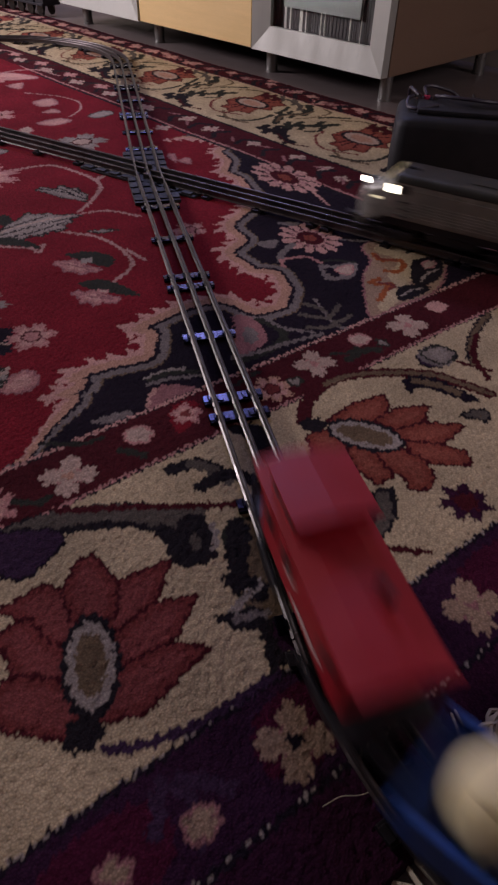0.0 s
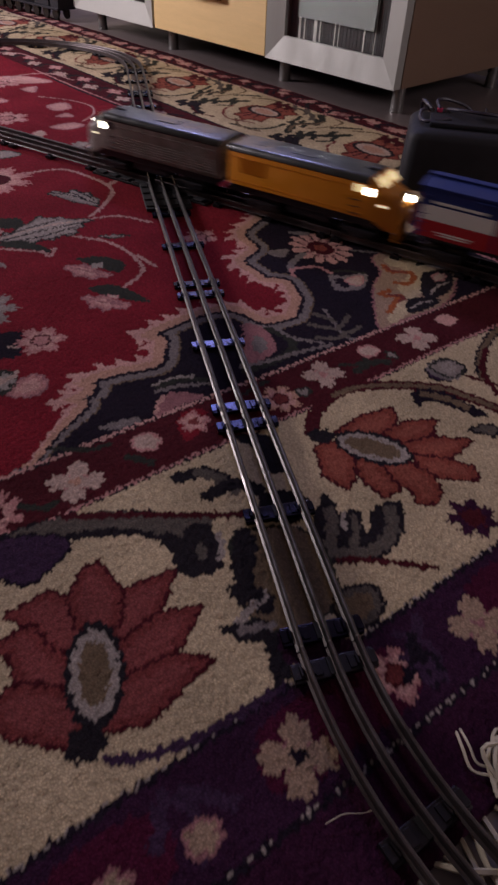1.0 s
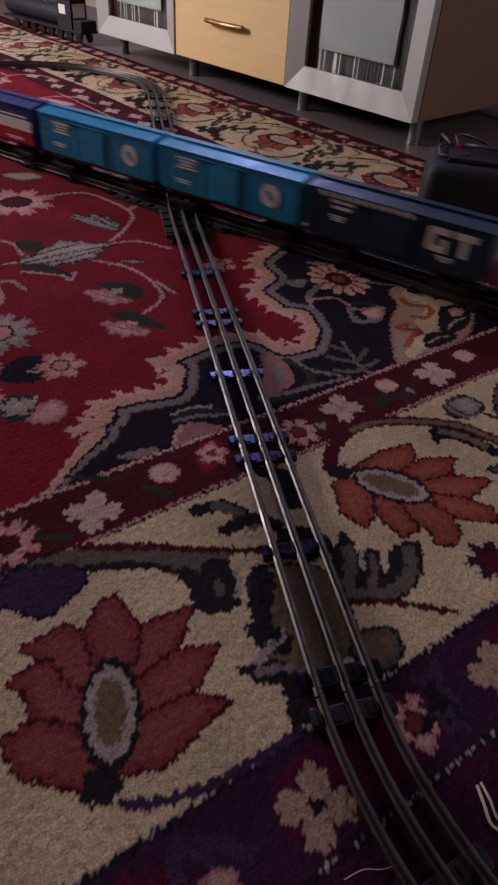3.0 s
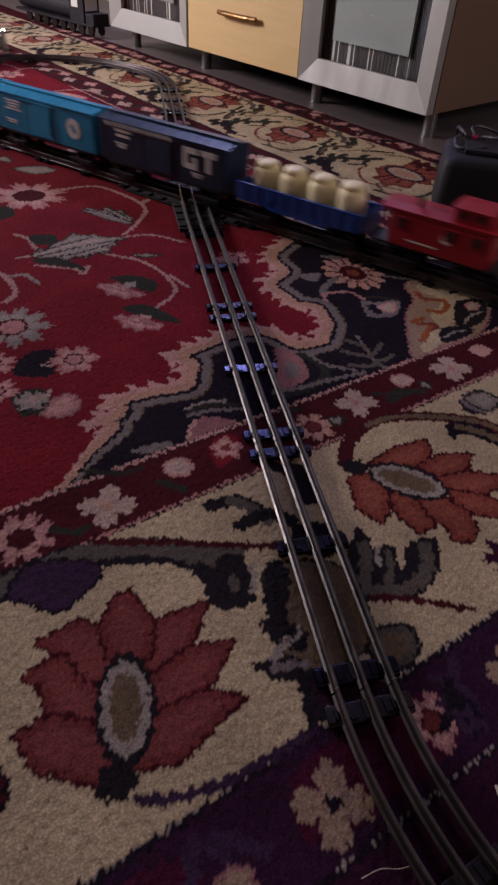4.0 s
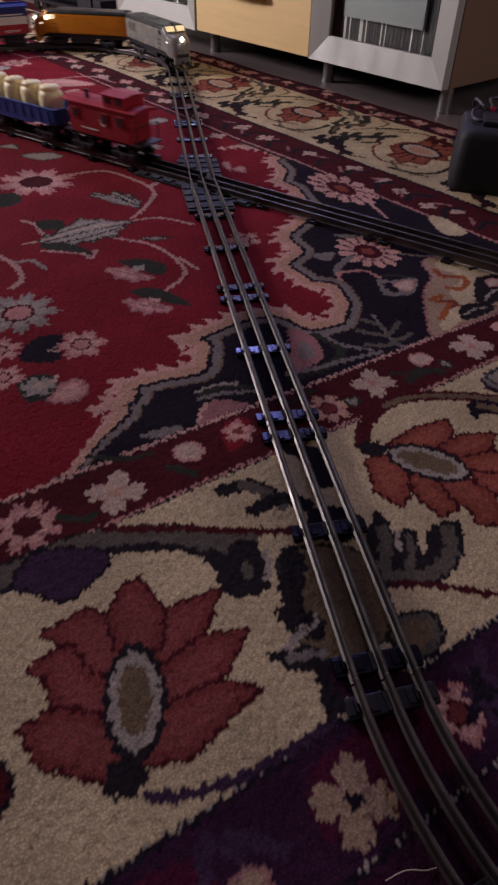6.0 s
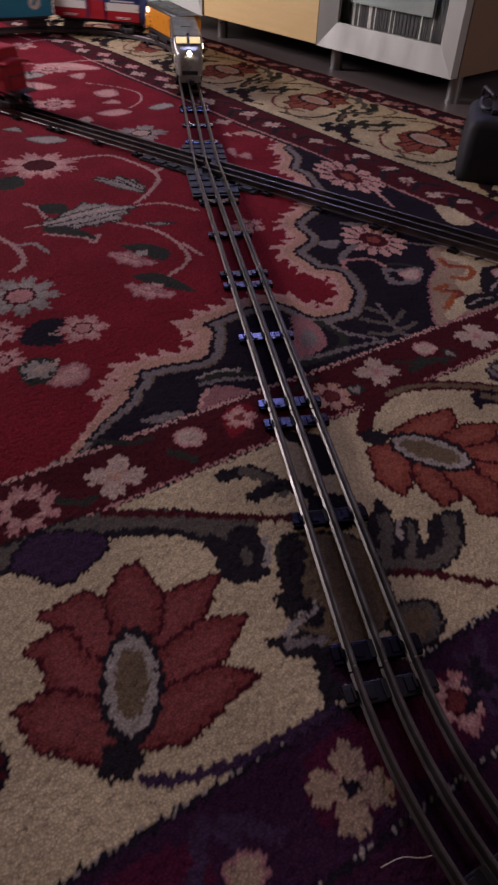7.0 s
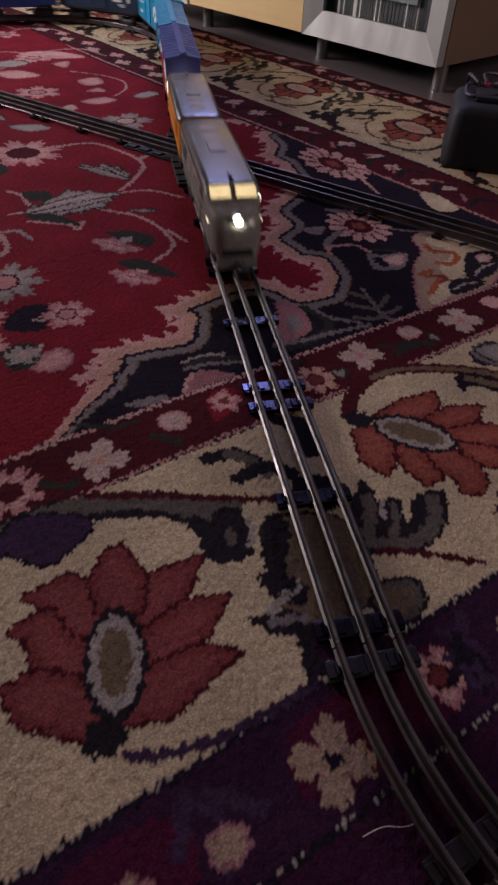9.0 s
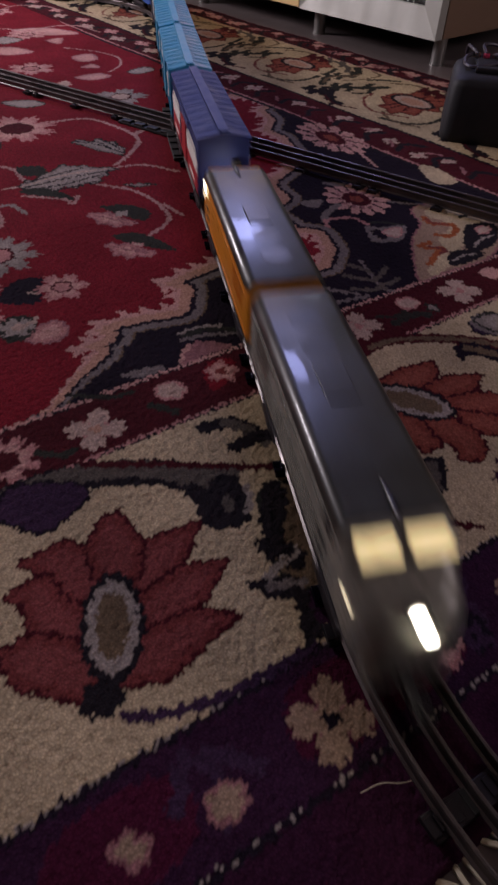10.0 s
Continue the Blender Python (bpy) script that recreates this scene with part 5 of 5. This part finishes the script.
def glass_cabinet(x0, w, legs):
    t = thing("glass_cabinet", CAB @ pose(x0, 0, 0), "brown cabinet with aluminium-framed glass door on short metal legs", "cabinet", "cabinet row")
    cabinet_shell(t, w, legs)
    fw = 0.046
    door = part("door", boxed((w / 2, .0035, CZ1 - .006), (w - .010, .004, .006)), ALU, t)
    inner, outer = (fw, w - fw, CZ0 + fw, CZ1 - fw), (.002, w - .002, CZ0, CZ1)
    # four mitred rails, sloping down towards the pane
    def rail(pts_o, pts_i, nm):
        bm = bmesh.new()
        o = [bm.verts.new((a, .022, b)) for a, b in pts_o] + [bm.verts.new((a, .010, b)) for a, b in reversed(pts_i)]
        bk = [bm.verts.new((v.co.x, .001, v.co.z)) for v in o]
        bm.faces.new(o)
        bm.faces.new(list(reversed(bk)))
        for i in range(4):
            bm.faces.new((o[i], bk[i], bk[(i + 1) % 4], o[(i + 1) % 4]))
        bmesh.ops.recalc_face_normals(bm, faces=bm.faces)
        part(nm, bm, ALU, door, "brushed aluminium frame rail")
    xl, xr, zb, zt = outer
    il, ir, ib, it_ = inner
    rail([(xl, zb), (xr, zb)], [(il, ib), (ir, ib)], "bottom_rail")
    rail([(xl, zt), (xr, zt)], [(il, it_), (ir, it_)], "top_rail")
    rail([(xl, zb), (xl, zt)], [(il, ib), (il, it_)], "stile")
    rail([(xr, zb), (xr, zt)], [(ir, ib), (ir, it_)], "stile")
    pane = part("pane", boxed(((il + ir) / 2, .006, (ib + it_) / 2), (ir - il + .006, .003, it_ - ib + .006)), glass, door)
    pane.visible_shadow = False
    part("sheet", boxed((w / 2 + .006, -.003, CZ0 + .33), (w * .56, .002, .494)), PAPER, t, "pale grey sheet behind the glass")
    part("shelf", boxed((w / 2, -.17, CZ0 + .036), (w - .04, .28, .012)), INNER, t)
    r = random.Random(int(x0 * 1000) + 5)
    x = .030
    while x < w - .045:
        pale = r.random() < .2
        d = r.uniform(.002, .0035) if pale else r.uniform(.004, .010)
        part("spine", boxed((x + d / 2, -.040, CZ0 + .042 + .085), (d * .92, .06, .17), .0008), SPINE if pale else BOOK, t)
        x += d
    return t


def drawer_cabinet(x0, w, legs):
    t = thing("drawer_cabinet", CAB @ pose(x0, 0, 0), "maple-fronted drawer cabinet with bronze bar handles", "cabinet", "cabinet row")
    cabinet_shell(t, w, legs)
    for k in range(2):
        z0, z1 = CZ0 + .29 * k + .001, CZ0 + .29 * (k + 1) - .003
        dr = part("drawer", boxed((w / 2, .010, (z0 + z1) / 2), (w - .004, .018, z1 - z0), .0012), MAPLE, t)
        zc = z0 + .092
        bm = bmesh.new()
        pts = [(w / 2 - .066, .030, zc), (w / 2 - .045, .034, zc), (w / 2, .036, zc), (w / 2 + .045, .034, zc), (w / 2 + .066, .030, zc)]
        for a, b in zip(pts, pts[1:]):
            rod(bm, a, b, .0055, seg=12)
        for e in (-1, 1):
            rod(bm, (w / 2 + e * .052, .018, zc), (w / 2 + e * .052, .033, zc), .004, seg=10)
        part("handle", bm, HANDLE, dr, "bronze bar handle")
    return t


glass_cabinet(0.0, 0.358, (0.020, 0.335))
drawer_cabinet(0.359, 0.405, (0.383,))
glass_cabinet(0.765, 0.370, (0.306,))

# ---- transformer beside the line ----
CORNERS = [(ex * (.80 + .20 * math.cos(q)), ey * (.74 + .26 * math.sin(q)))
           for ex, ey, qs in ((1, 1, (0, 1, 2, 3)), (-1, 1, (3, 2, 1, 0)), (-1, -1, (0, 1, 2, 3)), (1, -1, (3, 2, 1, 0))) for q in (radians(30 * v) for v in qs)]
tr = thing("power_transformer", pose(0.852, 0.607, 0, 0, 0, -48), "dark bakelite train transformer with cables on the rug", "transformer")
prof = [(.079, .0), (.082, .005), (.082, .012), (.0805, .070), (.078, .077), (.072, .0815), (.060, .083)]
bm = bmesh.new()
loft(bm, [[(a * sx * 1.08, a * sy * .80, z) for sx, sy in CORNERS] for a, z in prof])
cas = part("casing", bm, BOXP, tr, smooth=True)
cas.data.set_sharp_from_angle(angle=radians(50))
part("lid", boxed((0, 0, .086), (.118, .080, .008), .003), BOXP, tr)
bm = rodded((.02, 0, .098), (.02, 0, .097), .012, .010, 24)
box(bm, (.02, .008, .098), (.004, .03, .004), .001)
part("throttle_knob", bm, BLACK, tr)
for k in range(3):
    part("terminal", rodded((-.058 + .012 * k, .02, .089), (-.058 + .012 * k, .02, .095), .0045, seg=12), KNOB if k == 1 else PIN, tr)
cords = [
    [(-.058, .02, .094), (-.066, .03, .098), (-.072, .048, .096), (-.070, .066, .070), (-.066, .074, .030), (-.05, .11, .004)],
    [(-.046, .02, .094), (-.050, .045, .100), (-.030, .058, .098), (.005, .068, .082), (.02, .082, .03), (.03, .14, .004)],
    [(-.034, .02, .094), (-.02, .0, .099), (.015, -.012, .100), (.05, .0, .096), (.080, .03, .088), (.098, .06, .03), (.12, .09, .004)],
    [(-.060, .03, .092), (-.072, .01, .092), (-.072, -.02, .088), (-.058, -.03, .088), (-.03, -.02, .092)]]
for pts in cords:
    part("cable", tube(smooth_line(pts, 6), .0026), CABLE, tr)

# ---- a black toy locomotive standing by the cabinets ----
toy = thing("toy_tender_engine", pose(0.845, 2.255, 0, 0, 0, 102), "black toy steam engine standing on the rug by the cabinets", "toy locomotive")
part("footplate", boxed((.09, 0, .030), (.44, .064, .006), .001), TOYB, toy)
part("boiler", rodded((-.01, 0, .062), (.30, 0, .062), .028, .027, 24), TOYB, toy)
part("chimney", rodded((.275, 0, .085), (.275, 0, .118), .008, .010, 16), TOYB, toy)
part("dome", rodded((.085, 0, .085), (.085, 0, .104), .011, .007, 16), PIN, toy)
cabp = part("cab", boxed((-.045, 0, .070), (.075, .058, .075), .002), TOYB, toy)
part("cab_roof", boxed((-.045, 0, .110), (.088, .066, .005), .002), TOYB, cabp)
for s in (-1, 1):
    part("cab_window", boxed((-.04, s * .0295, .082), (.034, .0016, .024), .0006), WHITE, cabp, "pale window")
part("rear_window", boxed((-.0830, 0, .080), (.0016, .042, .036), .0006), WHITE, cabp, "pale window")
part("tender", boxed((-.11, 0, .045), (.04, .056, .03), .002), TOYB, toy)
for x in (-.1, -.05, 0, .05, .1, .15, .2, .25):
    for s in (-1, 1):
        part("wheel", rodded((x, s * .016, .0155), (x, s * .021, .0155), .0155, seg=18), WHEEL, toy)

# ---- fringe at the short edge ----
r = random.Random(9)


def tassel(pts, thick=.0016):
    part("tassel", tube(smooth_line(pts, 4), thick, 5), YARN, rug)


for k in range(60):
    x = -0.30 + k * 0.0085 + r.uniform(-.003, .003)
    L_, a = r.uniform(.045, .075), r.uniform(-.9, .9)
    pts = [(x, -.004, -.003)]
    for q in range(1, 5):
        pts.append((x + math.sin(a) * L_ * q / 4 + r.uniform(-.004, .004), -.004 - L_ * q / 4 * math.cos(a), FZ + .003 + r.uniform(0, .004)))
    tassel(pts)
# a bundle flopped back onto the pile beside the curve, and stray threads
for k in range(40):
    x0, y0 = 0.232 + r.uniform(-.02, .03), 0.000 + r.uniform(-.012, .008)
    lift = r.uniform(.003, .012)
    tassel([(x0, y0 - .004, .002), (x0 - .010, y0 + .008 + r.uniform(-.004, .006), lift), (x0 - .026, y0 + .006 + r.uniform(-.008, .008), lift),
            (x0 - .036 + r.uniform(-.006, .006), y0 - .004 + r.uniform(-.008, .004), .003)], .0013)
tassel([(0.187, 0.030, .003), (0.182, 0.022, .005), (0.178, 0.012, .004), (0.186, 0.004, .004), (0.205, -.002, .004)], .0009)
tassel([(0.190, 0.030, .003), (0.186, 0.021, .005), (0.183, 0.012, .004), (0.192, 0.005, .004)], .0008)
tassel([(0.100, 0.036, .003), (0.110, 0.034, .004), (0.118, 0.029, .004), (0.128, 0.026, .003)], .0003)


# ---- the train runs ----
NOSE = [(0, -.338), (.2, -.240), (.4, -.142), (.6, -.048), (1.0, .118), (1.5, .366), (2.0, .591), (2.5, .818), (4.0, 1.397), (4.5, 1.552), (5.0, 1.696),
        (6.5, 2.083), (7.0, 2.241), (7.5, 2.398), (8.5, 2.803), (9.0, 3.024), (9.5, 3.254), (9.8, 3.383), (10.0, 3.480)]


def nose_at(t):
    """Way run by the train's nose, a smooth curve through the timed places."""
    T, S = zip(*NOSE)
    n = len(T)
    sl = []
    for i in range(n):
        a, b = max(i - 1, 0), min(i + 1, n - 1)
        sl.append((S[b] - S[a]) / (T[b] - T[a]))
    i = min(max(k for k in range(n) if T[k] <= t + 1e-9), n - 2)
    h = T[i + 1] - T[i]
    u = (t - T[i]) / h
    return ((2 * u ** 3 - 3 * u * u + 1) * S[i] + (u ** 3 - 2 * u * u + u) * h * sl[i] + (3 * u * u - 2 * u ** 3) * S[i + 1] + (u ** 3 - u * u) * h * sl[i + 1])


def motions():
    times = [k / 10 for k in range(101)]
    for t, fr, rr, mid, back in TRAIN:
        arm = fr.matrix_basis.translation.x
        rows, rf, rb = [], [], []
        for q in times:
            s = nose_at(q) - mid
            (pa, ha), (pb, hb) = at(s + arm), at(s - arm)
            yaw = math.degrees(math.atan2(pa.y - pb.y, pa.x - pb.x))
            c = (pa + pb) / 2
            if back:
                rows.append((q, pose(c.x, c.y, 0, 0, 0, yaw + 180)))
                ha, hb = hb, ha
            else:
                rows.append((q, pose(c.x, c.y, 0, 0, 0, yaw)))
            rf.append((q, pose(arm, 0, 0, 0, 0, ha - yaw)))
            rb.append((q, pose(-arm, 0, 0, 0, 0, hb - yaw)))
        walk(t, rows)
        walk(fr, rf)
        walk(rr, rb)


motions()
